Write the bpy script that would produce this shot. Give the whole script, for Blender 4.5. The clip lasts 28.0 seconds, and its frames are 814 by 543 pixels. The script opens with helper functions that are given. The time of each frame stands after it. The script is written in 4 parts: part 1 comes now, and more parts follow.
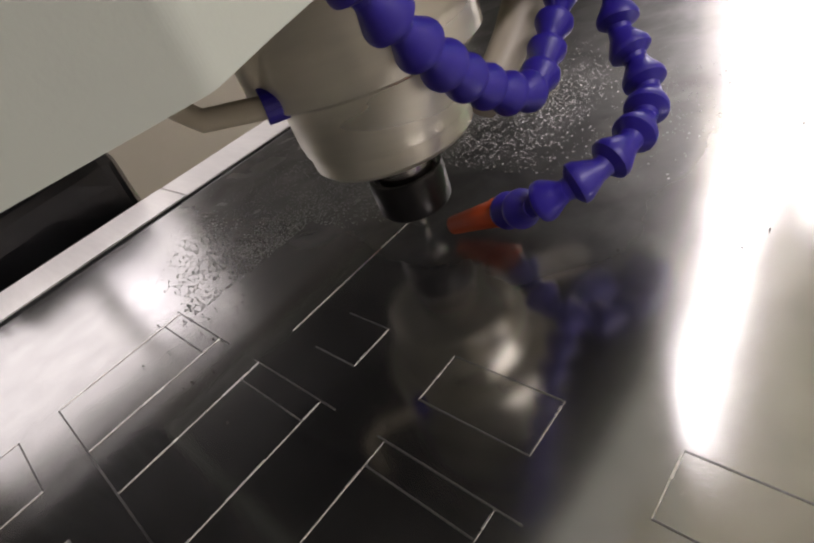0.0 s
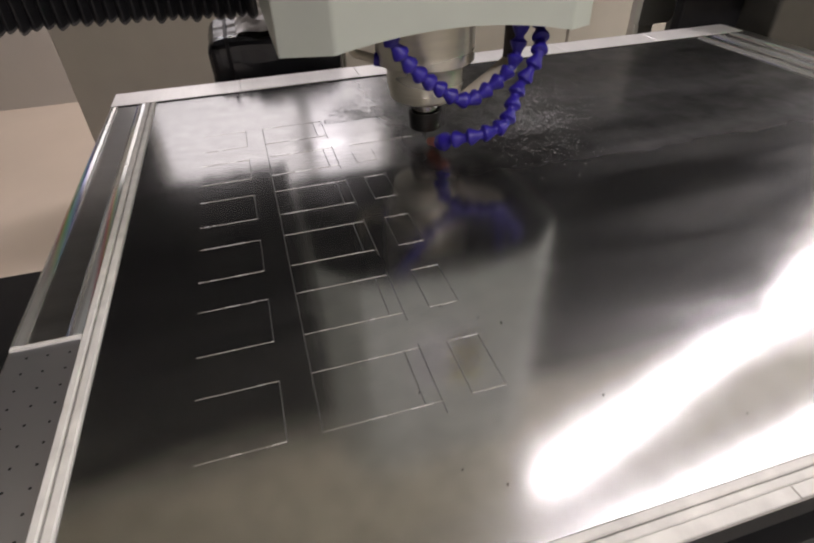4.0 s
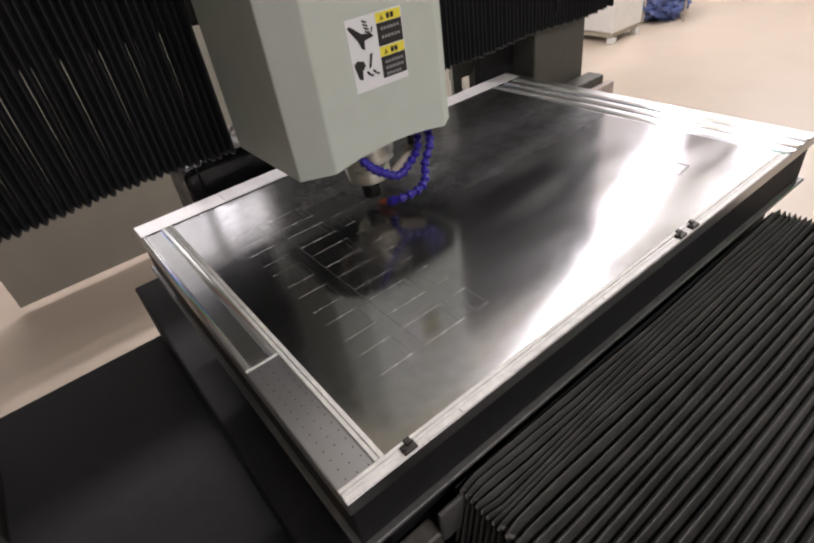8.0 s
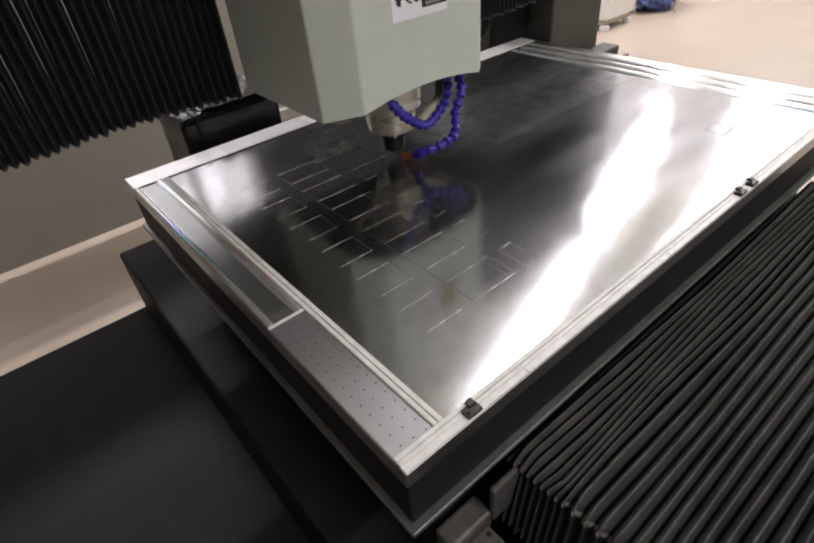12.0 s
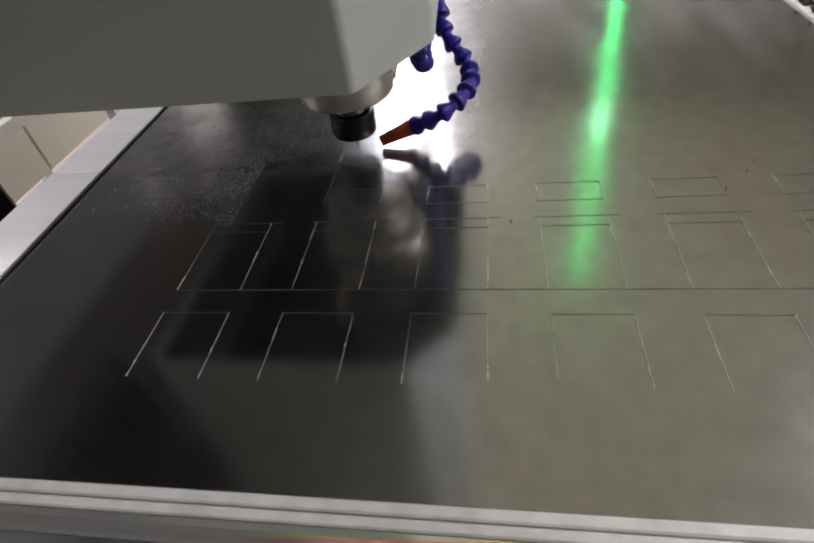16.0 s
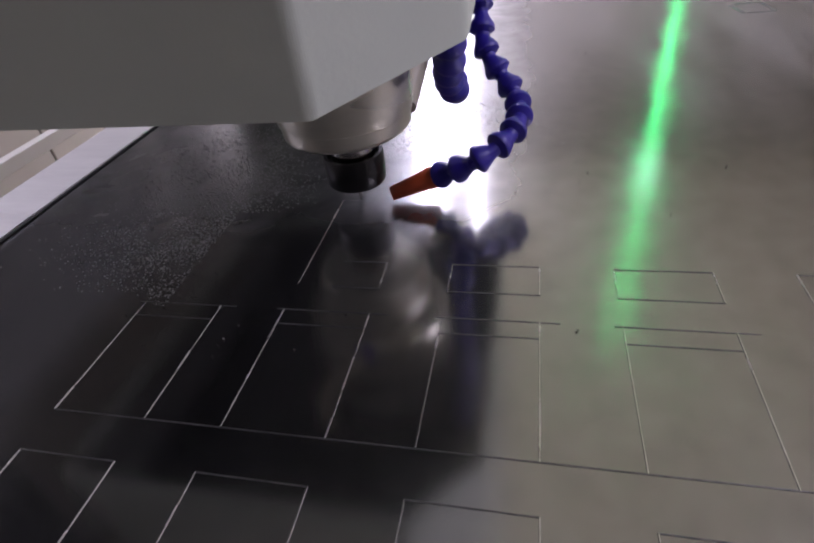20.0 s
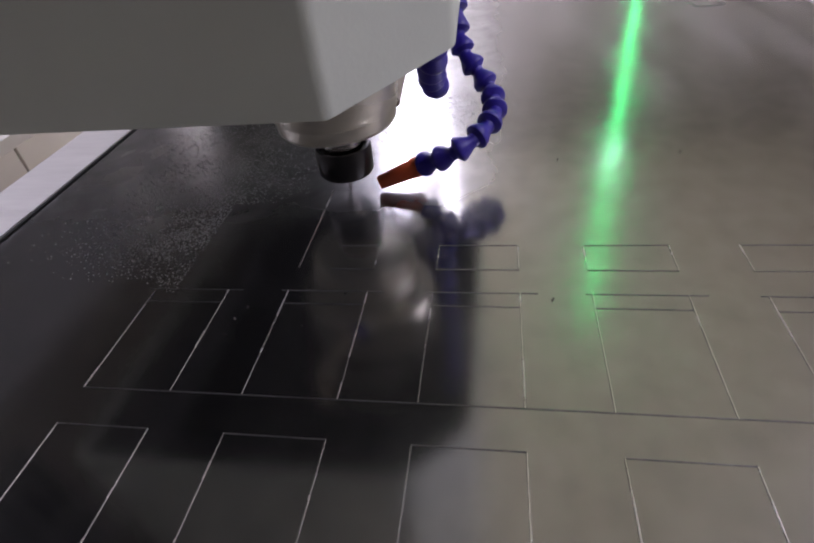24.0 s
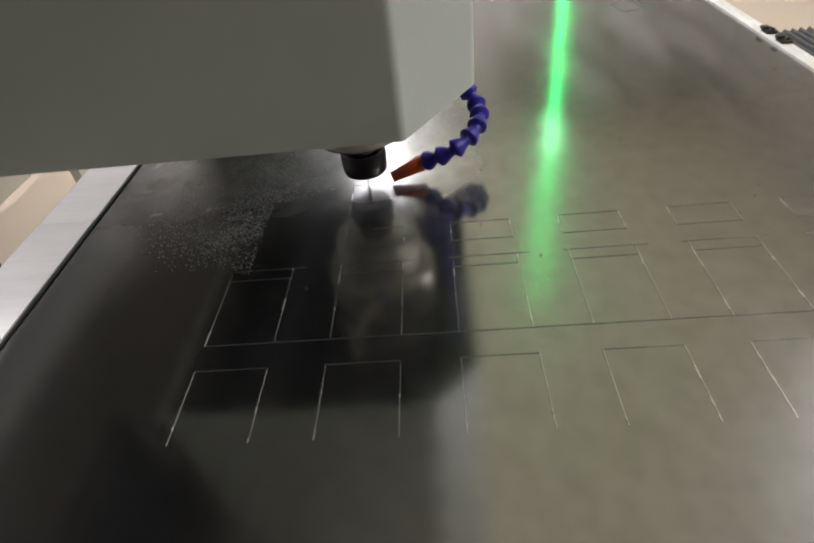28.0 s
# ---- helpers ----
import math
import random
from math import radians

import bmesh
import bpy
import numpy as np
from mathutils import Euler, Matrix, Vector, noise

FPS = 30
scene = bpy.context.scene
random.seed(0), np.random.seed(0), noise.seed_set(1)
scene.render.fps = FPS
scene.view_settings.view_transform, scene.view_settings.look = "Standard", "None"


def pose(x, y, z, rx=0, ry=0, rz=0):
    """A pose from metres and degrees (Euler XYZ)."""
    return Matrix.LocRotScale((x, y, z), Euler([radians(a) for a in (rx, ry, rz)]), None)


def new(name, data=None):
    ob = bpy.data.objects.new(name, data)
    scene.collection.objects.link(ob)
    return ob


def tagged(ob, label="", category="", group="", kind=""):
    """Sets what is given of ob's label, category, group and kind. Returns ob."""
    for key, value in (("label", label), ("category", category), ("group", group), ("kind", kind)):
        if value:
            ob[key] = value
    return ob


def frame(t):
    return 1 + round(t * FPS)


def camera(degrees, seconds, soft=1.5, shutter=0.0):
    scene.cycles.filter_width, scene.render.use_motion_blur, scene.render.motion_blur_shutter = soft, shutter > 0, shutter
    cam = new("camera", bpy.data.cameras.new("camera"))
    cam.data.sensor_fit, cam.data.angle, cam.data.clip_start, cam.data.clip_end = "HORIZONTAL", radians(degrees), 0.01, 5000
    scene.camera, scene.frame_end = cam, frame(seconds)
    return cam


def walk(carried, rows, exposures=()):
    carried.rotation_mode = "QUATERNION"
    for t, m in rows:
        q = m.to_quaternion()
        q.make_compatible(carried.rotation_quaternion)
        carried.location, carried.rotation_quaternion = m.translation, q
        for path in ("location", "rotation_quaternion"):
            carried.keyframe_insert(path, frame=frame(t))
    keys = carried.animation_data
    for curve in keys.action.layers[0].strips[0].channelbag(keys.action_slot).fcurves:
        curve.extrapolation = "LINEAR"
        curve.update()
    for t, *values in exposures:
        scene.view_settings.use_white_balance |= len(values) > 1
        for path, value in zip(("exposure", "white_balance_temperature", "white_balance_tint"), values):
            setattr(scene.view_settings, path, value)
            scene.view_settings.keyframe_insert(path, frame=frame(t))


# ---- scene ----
cam = camera(75.67, 28.0, soft=2.2)
PATH = [
    (0, pose(0.1919, 0.3202, 0.1601, 52.35, 18.37, -48.97)),
    (0.5, pose(0.2148, 0.3041, 0.1813, 51.55, 12.34, -40.88)),
    (1, pose(0.1471, 0.2675, 0.2021, 51.97, 8.19, -36.03)),
    (1.5, pose(0.1670, 0.1938, 0.2532, 52.14, 6.05, -30.37)),
    (2, pose(0.1697, 0.1153, 0.2682, 53.39, 5.83, -26.54)),
    (2.5, pose(0.1602, 0.0766, 0.2640, 50.27, 4.04, -26.30)),
    (3, pose(0.1570, -0.0028, 0.2643, 52.41, 2.42, -23.99)),
    (3.5, pose(0.1572, -0.0502, 0.2701, 51.80, 1.69, -20.41)),
    (5.5, pose(0.1880, -0.2055, 0.3469, 53.76, 1.26, -9.43)),
    (6, pose(0.1072, -0.2655, 0.3976, 52.74, 3.66, -14.25)),
    (6.5, pose(0.0329, -0.2823, 0.4328, 51.92, 5.47, -22.15)),
    (7, pose(-0.0282, -0.3029, 0.4345, 51.88, 5.51, -30.78)),
    (7.5, pose(-0.0954, -0.2841, 0.4666, 52.28, 7.25, -35.95)),
    (8, pose(-0.1347, -0.3121, 0.5192, 53.24, 7.40, -38.72)),
    (8.5, pose(-0.1602, -0.3365, 0.5371, 52.93, 4.87, -39.30)),
    (9, pose(-0.1710, -0.4127, 0.5628, 52.29, 2.06, -37.42)),
    (9.5, pose(-0.1999, -0.4580, 0.6101, 53.21, 4.67, -43.35)),
    (10, pose(-0.2162, -0.4772, 0.6263, 54.20, 5.57, -48.26)),
    (10.5, pose(-0.2163, -0.4750, 0.6221, 54.58, 4.41, -47.74)),
    (11, pose(-0.2315, -0.4356, 0.5987, 54.72, 3.59, -42.78)),
    (11.5, pose(-0.2040, -0.3493, 0.5172, 53.75, 2.10, -37.73)),
    (12, pose(-0.1908, -0.2204, 0.4306, 52.25, 4.81, -40.18)),
    (12.5, pose(-0.2037, -0.1368, 0.4135, 51.25, 5.60, -48.32)),
    (14.5, pose(-0.2071, 0.1181, 0.3716, 48.60, 10.34, -68.38)),
    (15, pose(-0.1394, 0.2095, 0.3383, 43.60, 9.99, -74.45)),
    (15.5, pose(-0.1024, 0.3165, 0.2932, 43.27, 11.27, -77.82)),
    (16, pose(-0.0914, 0.3907, 0.2564, 46.92, 6.72, -83.57)),
    (16.5, pose(-0.0828, 0.3871, 0.2433, 49.63, 6.68, -83.74)),
    (17, pose(-0.0240, 0.3895, 0.2070, 50.48, 5.86, -81.78)),
    (17.5, pose(0.0253, 0.4073, 0.1858, 51.58, 5.20, -79.79)),
    (18, pose(0.0378, 0.4120, 0.1891, 51.29, 5.48, -79.36)),
    (18.5, pose(0.0359, 0.4077, 0.1879, 52.10, 5.75, -79.45)),
    (19, pose(0.0367, 0.4074, 0.1886, 51.98, 7.36, -79.77)),
    (19.5, pose(0.0401, 0.3995, 0.1920, 51.86, 7.23, -78.98)),
    (20, pose(0.0418, 0.4025, 0.1910, 51.82, 6.32, -78.87)),
    (20.5, pose(0.0350, 0.4037, 0.1921, 52.24, 6.38, -79.08)),
    (21, pose(0.0280, 0.4002, 0.1971, 52.07, 5.04, -80.44)),
    (21.5, pose(0.0328, 0.4015, 0.1933, 51.37, 3.03, -80.95)),
    (23.5, pose(0.0315, 0.3952, 0.1907, 51.34, 4.66, -80.59)),
    (24, pose(0.0124, 0.4074, 0.2068, 50.44, 5.92, -82.30)),
    (24.5, pose(0.0103, 0.4360, 0.2025, 50.64, 7.95, -84.98)),
    (25, pose(-0.0073, 0.4529, 0.2070, 49.72, 6.96, -87.03)),
    (25.5, pose(-0.0177, 0.4512, 0.2088, 50.27, 5.61, -88.84)),
    (26, pose(-0.0203, 0.4507, 0.2155, 50.52, 5.54, -89.03)),
    (26.5, pose(-0.0330, 0.4580, 0.2222, 50.81, 5.57, -87.90)),
    (27, pose(-0.0665, 0.4599, 0.2496, 49.27, 5.78, -88.41)),
    (27.5, pose(-0.0775, 0.4500, 0.2630, 48.97, 5.95, -89.08)),
    (28, pose(-0.0792, 0.4494, 0.2702, 48.43, 5.85, -89.29)),
]
walk(cam, PATH, [(0, 0.32, 6900, 10), (1, 0.16, 6850, 10), (3, 0.06, 6800, 10), (7, 0.04, 6650, 9), (12.5, 0.04, 6500, 7), (14.5, -0.20, 6450, 5), (15, -0.20, 6450, 5), (16, 0.20, 6300, 9), (17, 0.16, 6100, 18), (19, 0.10, 5900, 23), (21.5, 0.10, 5900, 23), (24, 0.18, 6000, 20), (25, 0.24, 6150, 15), (26, 0.26, 6400, 8), (28, 0.40, 6500, 4)])

# ---------------------------------------------------------------- world and light
world = bpy.data.worlds.new("workshop_world")
scene.world = world
world.use_nodes = True
world.node_tree.nodes["Background"].inputs[0].default_value = (0.9, 0.93, 1.0, 1)
world.node_tree.nodes["Background"].inputs[1].default_value = 0.25
scene.view_settings.exposure = 0.0


def tube_lamp(name, x, y, z, length, width, power, colour, turn=0):
    """A long ceiling light that shines down, its length along x before it is turned."""
    data = bpy.data.lights.new(name, "AREA")
    data.shape, data.size, data.size_y = "RECTANGLE", length, width
    data.energy, data.color = power, colour
    ob = new(name, data)
    ob.matrix_world = pose(x, y, z, 0, 0, turn)
    return ob


COOL = (1.0, 0.935, 1.01)
# tubes at y -2.0 and y 3.12 are added fill for head and ledge
TUBES = [(2.45, 1.65, 2.58, 2.4, 20, 17), (5.10, 2.46, 2.58, 2.6, 60, 17), (0.5, -2.0, 2.58, 2.4, 76, 0), (2.20, 0.985, 2.585, 2.8, 16, 8.3), (5.0, 1.41, 2.585, 2.6, 42, 7.8), (5.0, 0.915, 2.59, 2.2, 7, 6), (0.6, 3.12, 2.58, 2.4, 95, 0)]
for x, y, z, l, watts, turn in TUBES:
    tube_lamp("tube_light", x, y, z, l, 0.08, watts, COOL, turn)
# glowing pane added in the partition behind the machine, and a work lamp hung before it
PANE = (-0.25, 0.68, 0.40, 0.90)
rear = bpy.data.lights.new("rear_pane_glow", "AREA")
rear.shape, rear.size, rear.size_y, rear.energy, rear.color = "RECTANGLE", PANE[1] - PANE[0], PANE[3] - PANE[2], 1.9, (0.97, 0.93, 1.0)
rear_glow = new("rear_pane_glow", rear)
rear_glow.matrix_world = pose((PANE[0] + PANE[1]) / 2, 2.200, (PANE[2] + PANE[3]) / 2, -90, 0, 0)
work = tube_lamp("work_lamp_light", 0.42, 2.135, 0.68, 0.22, 0.22, 0.40, COOL)
work.data.shape = "DISK"
work.matrix_world = pose(0.42, 2.135, 0.68, -90, 0, 0)
# fill light added in an invented window of the east wall
WIN = (6.6, 1.05, 2.10, 0.95, 2.95)
fill = bpy.data.lights.new("east_fill_light", "AREA")
fill.shape, fill.size, fill.size_y, fill.energy, fill.color = "RECTANGLE", WIN[4] - WIN[3], WIN[2] - WIN[1], 55, (1.0, 0.95, 1.03)
east_fill = new("east_fill_light", fill)
east_fill.matrix_world = pose(WIN[0] + .05, (WIN[1] + WIN[2]) / 2, (WIN[3] + WIN[4]) / 2, 0, 90, 0)


# ---------------------------------------------------------------- materials
def material(name, colour, rough=0.5, metal=0.0, vary=0.12, scale=40.0, bump=0.0, bump_scale=300.0, coat=0.0, spread=0.0, stretch=(1, 1, 1), per_piece=0.0):
    m = bpy.data.materials.new(name)
    m.use_nodes = True
    nt = m.node_tree
    b = nt.nodes["Principled BSDF"]
    tc = nt.nodes.new("ShaderNodeTexCoord")
    mp = nt.nodes.new("ShaderNodeMapping")
    mp.inputs["Scale"].default_value = stretch
    nt.links.new(tc.outputs["Object"], mp.inputs[0])
    n1 = nt.nodes.new("ShaderNodeTexNoise")
    n1.inputs["Scale"].default_value, n1.inputs["Detail"].default_value = scale, 6
    nt.links.new(mp.outputs[0], n1.inputs["Vector"])
    n2 = nt.nodes.new("ShaderNodeTexNoise")
    n2.inputs["Scale"].default_value, n2.inputs["Detail"].default_value = scale * 0.13, 3
    nt.links.new(mp.outputs[0], n2.inputs["Vector"])
    add = nt.nodes.new("ShaderNodeMath")
    add.operation = "ADD"
    nt.links.new(n1.outputs[0], add.inputs[0])
    nt.links.new(n2.outputs[0], add.inputs[1])
    ramp = nt.nodes.new("ShaderNodeMapRange")
    ramp.inputs[1].default_value, ramp.inputs[2].default_value = 0.6, 1.4
    ramp.inputs[3].default_value, ramp.inputs[4].default_value = 1 - vary, 1 + vary
    nt.links.new(add.outputs[0], ramp.inputs[0])
    fac = ramp.outputs[0]
    if per_piece:
        info = nt.nodes.new("ShaderNodeObjectInfo")
        pm = nt.nodes.new("ShaderNodeMapRange")
        pm.inputs[3].default_value, pm.inputs[4].default_value = 1 - per_piece, 1 + per_piece
        nt.links.new(info.outputs["Random"], pm.inputs[0])
        mul = nt.nodes.new("ShaderNodeMath")
        mul.operation = "MULTIPLY"
        nt.links.new(fac, mul.inputs[0])
        nt.links.new(pm.outputs[0], mul.inputs[1])
        fac = mul.outputs[0]
    mix = nt.nodes.new("ShaderNodeVectorMath")
    mix.operation = "SCALE"
    mix.inputs[0].default_value = colour
    nt.links.new(fac, mix.inputs["Scale"])
    nt.links.new(mix.outputs[0], b.inputs["Base Color"])
    b.inputs["Metallic"].default_value = metal
    b.inputs["Coat Weight"].default_value = coat
    rr = nt.nodes.new("ShaderNodeMapRange")
    rr.inputs[1].default_value, rr.inputs[2].default_value = 0.3, 0.7
    rr.inputs[3].default_value, rr.inputs[4].default_value = max(rough - spread - 0.04, 0.02), min(rough + spread + 0.04, 1)
    nt.links.new(n2.outputs[0], rr.inputs[0])
    nt.links.new(rr.outputs[0], b.inputs["Roughness"])
    if bump:
        n3 = nt.nodes.new("ShaderNodeTexNoise")
        n3.inputs["Scale"].default_value, n3.inputs["Detail"].default_value = bump_scale, 4
        nt.links.new(mp.outputs[0], n3.inputs["Vector"])
        bp = nt.nodes.new("ShaderNodeBump")
        bp.inputs["Strength"].default_value, bp.inputs["Distance"].default_value = bump, 0.001
        nt.links.new(n3.outputs[0], bp.inputs["Height"])
        nt.links.new(bp.outputs[0], b.inputs["Normal"])
    return m


def glow(name, colour, strength):
    m = bpy.data.materials.new(name)
    m.use_nodes = True
    nt = m.node_tree
    nt.nodes.remove(nt.nodes["Principled BSDF"])
    e = nt.nodes.new("ShaderNodeEmission")
    e.inputs[0].default_value, e.inputs[1].default_value = (*colour, 1), strength
    nt.links.new(e.outputs[0], nt.nodes["Material Output"].inputs[0])
    return m


M_PAINT = material("grey_green_paint", (0.52, 0.565, 0.50), 0.42, vary=0.04, scale=25, bump=0.08, bump_scale=500)
M_DARKPAINT = material("olive_grey_paint", (0.075, 0.073, 0.062), 0.5, vary=0.15, scale=30, bump=0.1)
M_BLACK = material("black_steel", (0.012, 0.012, 0.013), 0.62, vary=0.3, scale=30, bump=0.1)
M_BLACK.node_tree.nodes["Principled BSDF"].inputs["Specular IOR Level"].default_value = 0.25
M_RIM = material("worn_edge_steel", (0.16, 0.16, 0.155), 0.4, metal=0.6, vary=0.3, scale=60)
M_BELLOWS = material("black_fabric", (0.011, 0.011, 0.012), 0.6, vary=0.25, scale=60, bump=0.2, bump_scale=900)
M_BELLOWS.node_tree.nodes["Principled BSDF"].inputs["Specular IOR Level"].default_value = 0.22
M_RUBBER = material("dusty_black_rubber", (0.048, 0.047, 0.044), 0.66, vary=0.55, scale=22, bump=0.25, bump_scale=500, spread=0.1)
M_TAPE = material("white_tape", (0.70, 0.69, 0.66), 0.42, vary=0.24, scale=60, bump=0.25, bump_scale=220, spread=0.08)
M_ALU = material("brushed_aluminium", (0.58, 0.58, 0.58), 0.34, metal=1, vary=0.08, scale=30, stretch=(1, 12, 1))
M_PANEL = material("satin_zinc_sheet", (0.44, 0.44, 0.455), 0.36, metal=0.85, vary=0.06, scale=25)
M_STEEL = material("polished_steel", (0.62, 0.60, 0.56), 0.22, metal=1, vary=0.08, scale=20, stretch=(1, 1, 14))
M_SPINDLE = material("spindle_nickel", (0.74, 0.71, 0.59), 0.28, metal=0.62, vary=0.10, scale=30, bump=0.03, stretch=(1, 1, 6))
M_NUT = material("black_oxide_steel", (0.035, 0.034, 0.033), 0.3, metal=0.7, vary=0.3, scale=80)
M_HOSE = material("blue_plastic", (0.024, 0.014, 0.27), 0.42, vary=0.18, scale=60, bump=0.05, coat=0.08)
M_ORANGE = material("orange_plastic", (0.62, 0.10, 0.03), 0.4, vary=0.12, scale=60)
M_WALL = material("cream_wall_paint", (0.50, 0.48, 0.45), 0.8, vary=0.05, scale=4, bump=0.1, bump_scale=80)
M_CEIL = material("white_ceiling_paint", (0.83, 0.815, 0.665), 0.85, vary=0.04, scale=4)
M_DIMWALL = material("dark_grey_wall_paint", (0.06, 0.06, 0.062), 0.8, vary=0.08, scale=4, bump=0.1, bump_scale=80)
M_FLOOR = material("beige_floor_tile", (0.48, 0.405, 0.325), 0.4, vary=0.08, scale=3, bump=0.05)
M_WHITE = material("white_sheet_metal", (0.72, 0.71, 0.68), 0.4, vary=0.05, scale=10)
M_SIDEPANEL = material("pale_green_enamel", (0.72, 0.74, 0.66), 0.45, vary=0.06, scale=12)
M_PARTITION = material("cream_sheet_metal", (0.56, 0.54, 0.49), 0.55, vary=0.06, scale=8)
M_CRUMPLE = material("whitish_film", (0.62, 0.60, 0.57), 0.4, vary=0.15, scale=40, bump=0.3, bump_scale=60)
M_LINING = material("dark_hollow_lining", (0.05, 0.048, 0.046), 0.6, vary=0.2, scale=30)
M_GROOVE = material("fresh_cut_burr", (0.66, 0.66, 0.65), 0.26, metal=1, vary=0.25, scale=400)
# darker copy of the burr metal, for lines that catch less light
M_GROOVE_DIM = material("dim_glint_cut", (0.17, 0.17, 0.17), 0.4, metal=0.8, vary=0.4, scale=300)
M_HOLE = material("hole_black", (0.01, 0.01, 0.01), 0.8)
M_CLAMP = material("oily_steel", (0.05, 0.045, 0.04), 0.45, metal=0.5, vary=0.4, scale=150)
M_BRACKET = material("grey_cast_bracket", (0.11, 0.105, 0.092), 0.55, metal=0.3, vary=0.4, scale=60, bump=0.1)
M_FOOT = material("chipped_enamel", (0.46, 0.38, 0.34), 0.5, vary=0.45, scale=90, bump=0.2)
M_BEIGE = material("beige_plastic", (0.42, 0.38, 0.30), 0.45, vary=0.1, scale=60)
M_PIPE = material("pale_cream_plastic", (0.62, 0.56, 0.42), 0.4, vary=0.08, scale=60)
M_LABELW = material("label_white", (0.78, 0.79, 0.80), 0.35, vary=0.03)
M_LABELY = material("label_yellow", (0.86, 0.74, 0.07), 0.35, vary=0.05)
M_LABELK = material("label_black", (0.018, 0.018, 0.018), 0.35, vary=0.1)
M_INK = material("label_print", (0.30, 0.30, 0.30), 0.4, vary=0.1)
M_INK2 = material("label_symbol", (0.30, 0.22, 0.02), 0.4, vary=0.1)
M_BLUEBAG = material("blue_plastic_film", (0.07, 0.10, 0.26), 0.35, vary=0.4, scale=14, bump=0.3, bump_scale=30)
M_TARP = material("navy_tarp", (0.015, 0.02, 0.035), 0.5, vary=0.4, scale=14, bump=0.4, bump_scale=30)
M_FILM = material("black_shrink_film", (0.02, 0.021, 0.024), 0.22, vary=0.3, scale=12, bump=0.7, bump_scale=25)
M_GREEN = glow("green_signal_glow", (0.05, 1.0, 0.22), 23.0)
M_GREENDOT = glow("green_lens_glow", (0.45, 1.0, 0.6), 90.0)


def sheet_material():
    """Bright-rolled metal sheet: a blurred mirror with wiped coolant streaks and drops near the cutter."""
    m = bpy.data.materials.new("rolled_metal_sheet")
    m.use_nodes = True
    nt = m.node_tree
    b = nt.nodes["Principled BSDF"]
    b.inputs["Metallic"].default_value = 1.0
    b.inputs["Anisotropic"].default_value = 0.0
    tc = nt.nodes.new("ShaderNodeTexCoord")
    mp = nt.nodes.new("ShaderNodeMapping")
    mp.inputs["Scale"].default_value = (1.0, 5.0, 1.0)
    mp.inputs["Rotation"].default_value = (0, 0, 0.35)
    nt.links.new(tc.outputs["Object"], mp.inputs[0])
    wipe = nt.nodes.new("ShaderNodeTexNoise")
    wipe.inputs["Scale"].default_value, wipe.inputs["Detail"].default_value, wipe.inputs["Distortion"].default_value = 3.2, 4, 0.6
    nt.links.new(mp.outputs[0], wipe.inputs["Vector"])
    rr = nt.nodes.new("ShaderNodeMapRange")
    rr.inputs[1].default_value, rr.inputs[2].default_value = 0.35, 0.68
    rr.inputs[3].default_value, rr.inputs[4].default_value = 0.12, 0.19
    nt.links.new(wipe.outputs[0], rr.inputs[0])
    # coolant film behind the cutter, with a ragged front edge
    sx = nt.nodes.new("ShaderNodeSeparateXYZ")
    nt.links.new(tc.outputs["Object"], sx.inputs[0])
    rag = nt.nodes.new("ShaderNodeTexNoise")
    rag.inputs["Scale"].default_value, rag.inputs["Detail"].default_value = 240, 8
    nt.links.new(tc.outputs["Object"], rag.inputs["Vector"])

    def ramp(value, a, c, lo, hi):
        r = nt.nodes.new("ShaderNodeMapRange")
        r.inputs[1].default_value, r.inputs[2].default_value, r.inputs[3].default_value, r.inputs[4].default_value = a, c, lo, hi
        nt.links.new(value, r.inputs[0])
        return r.outputs[0]

    def calc(op, u, w):
        q = nt.nodes.new("ShaderNodeMath")
        q.operation = op
        nt.links.new(u, q.inputs[0])
        nt.links.new(w, q.inputs[1])
        return q.outputs[0]

    wet = nt.nodes.new("ShaderNodeTexNoise")
    wet.inputs["Scale"].default_value, wet.inputs["Detail"].default_value, wet.inputs["Distortion"].default_value = 26, 9, 0.4
    nt.links.new(tc.outputs["Object"], wet.inputs["Vector"])
    shake = ramp(rag.outputs[0], 0.3, 0.7, -0.003, 0.003)
    film = ramp(calc("ADD", sx.outputs[1], shake), 0.556, 0.590, 0, 1)
    film = calc("MULTIPLY", film, ramp(sx.outputs[0], 0.19, 0.33, 0, 1))
    film = calc("MULTIPLY", film, ramp(sx.outputs[0], 0.45, 0.54, 1, 0))
    blur = calc("MULTIPLY", film, ramp(wet.outputs[0], 0.30, 0.72, 0.02, 0.14))
    nt.links.new(calc("ADD", rr.outputs[0], blur), b.inputs["Roughness"])
    milky = calc("MULTIPLY", film, ramp(wet.outputs[0], 0.34, 0.74, 0.02, 0.16))
    # thin wiped haze over the open part of the sheet
    haze = calc("MULTIPLY", ramp(wipe.outputs[0], 0.36, 0.66, 0.03, 0.20), ramp(sx.outputs[0], 0.40, 0.60, 0, 1))
    milky = calc("MAXIMUM", milky, haze)
    # veiling glare painted as a faint pale tint, lifting the darkest tones
    milky = calc("MAXIMUM", milky, ramp(wipe.outputs[0], 0.3, 0.7, 0.012, 0.034))
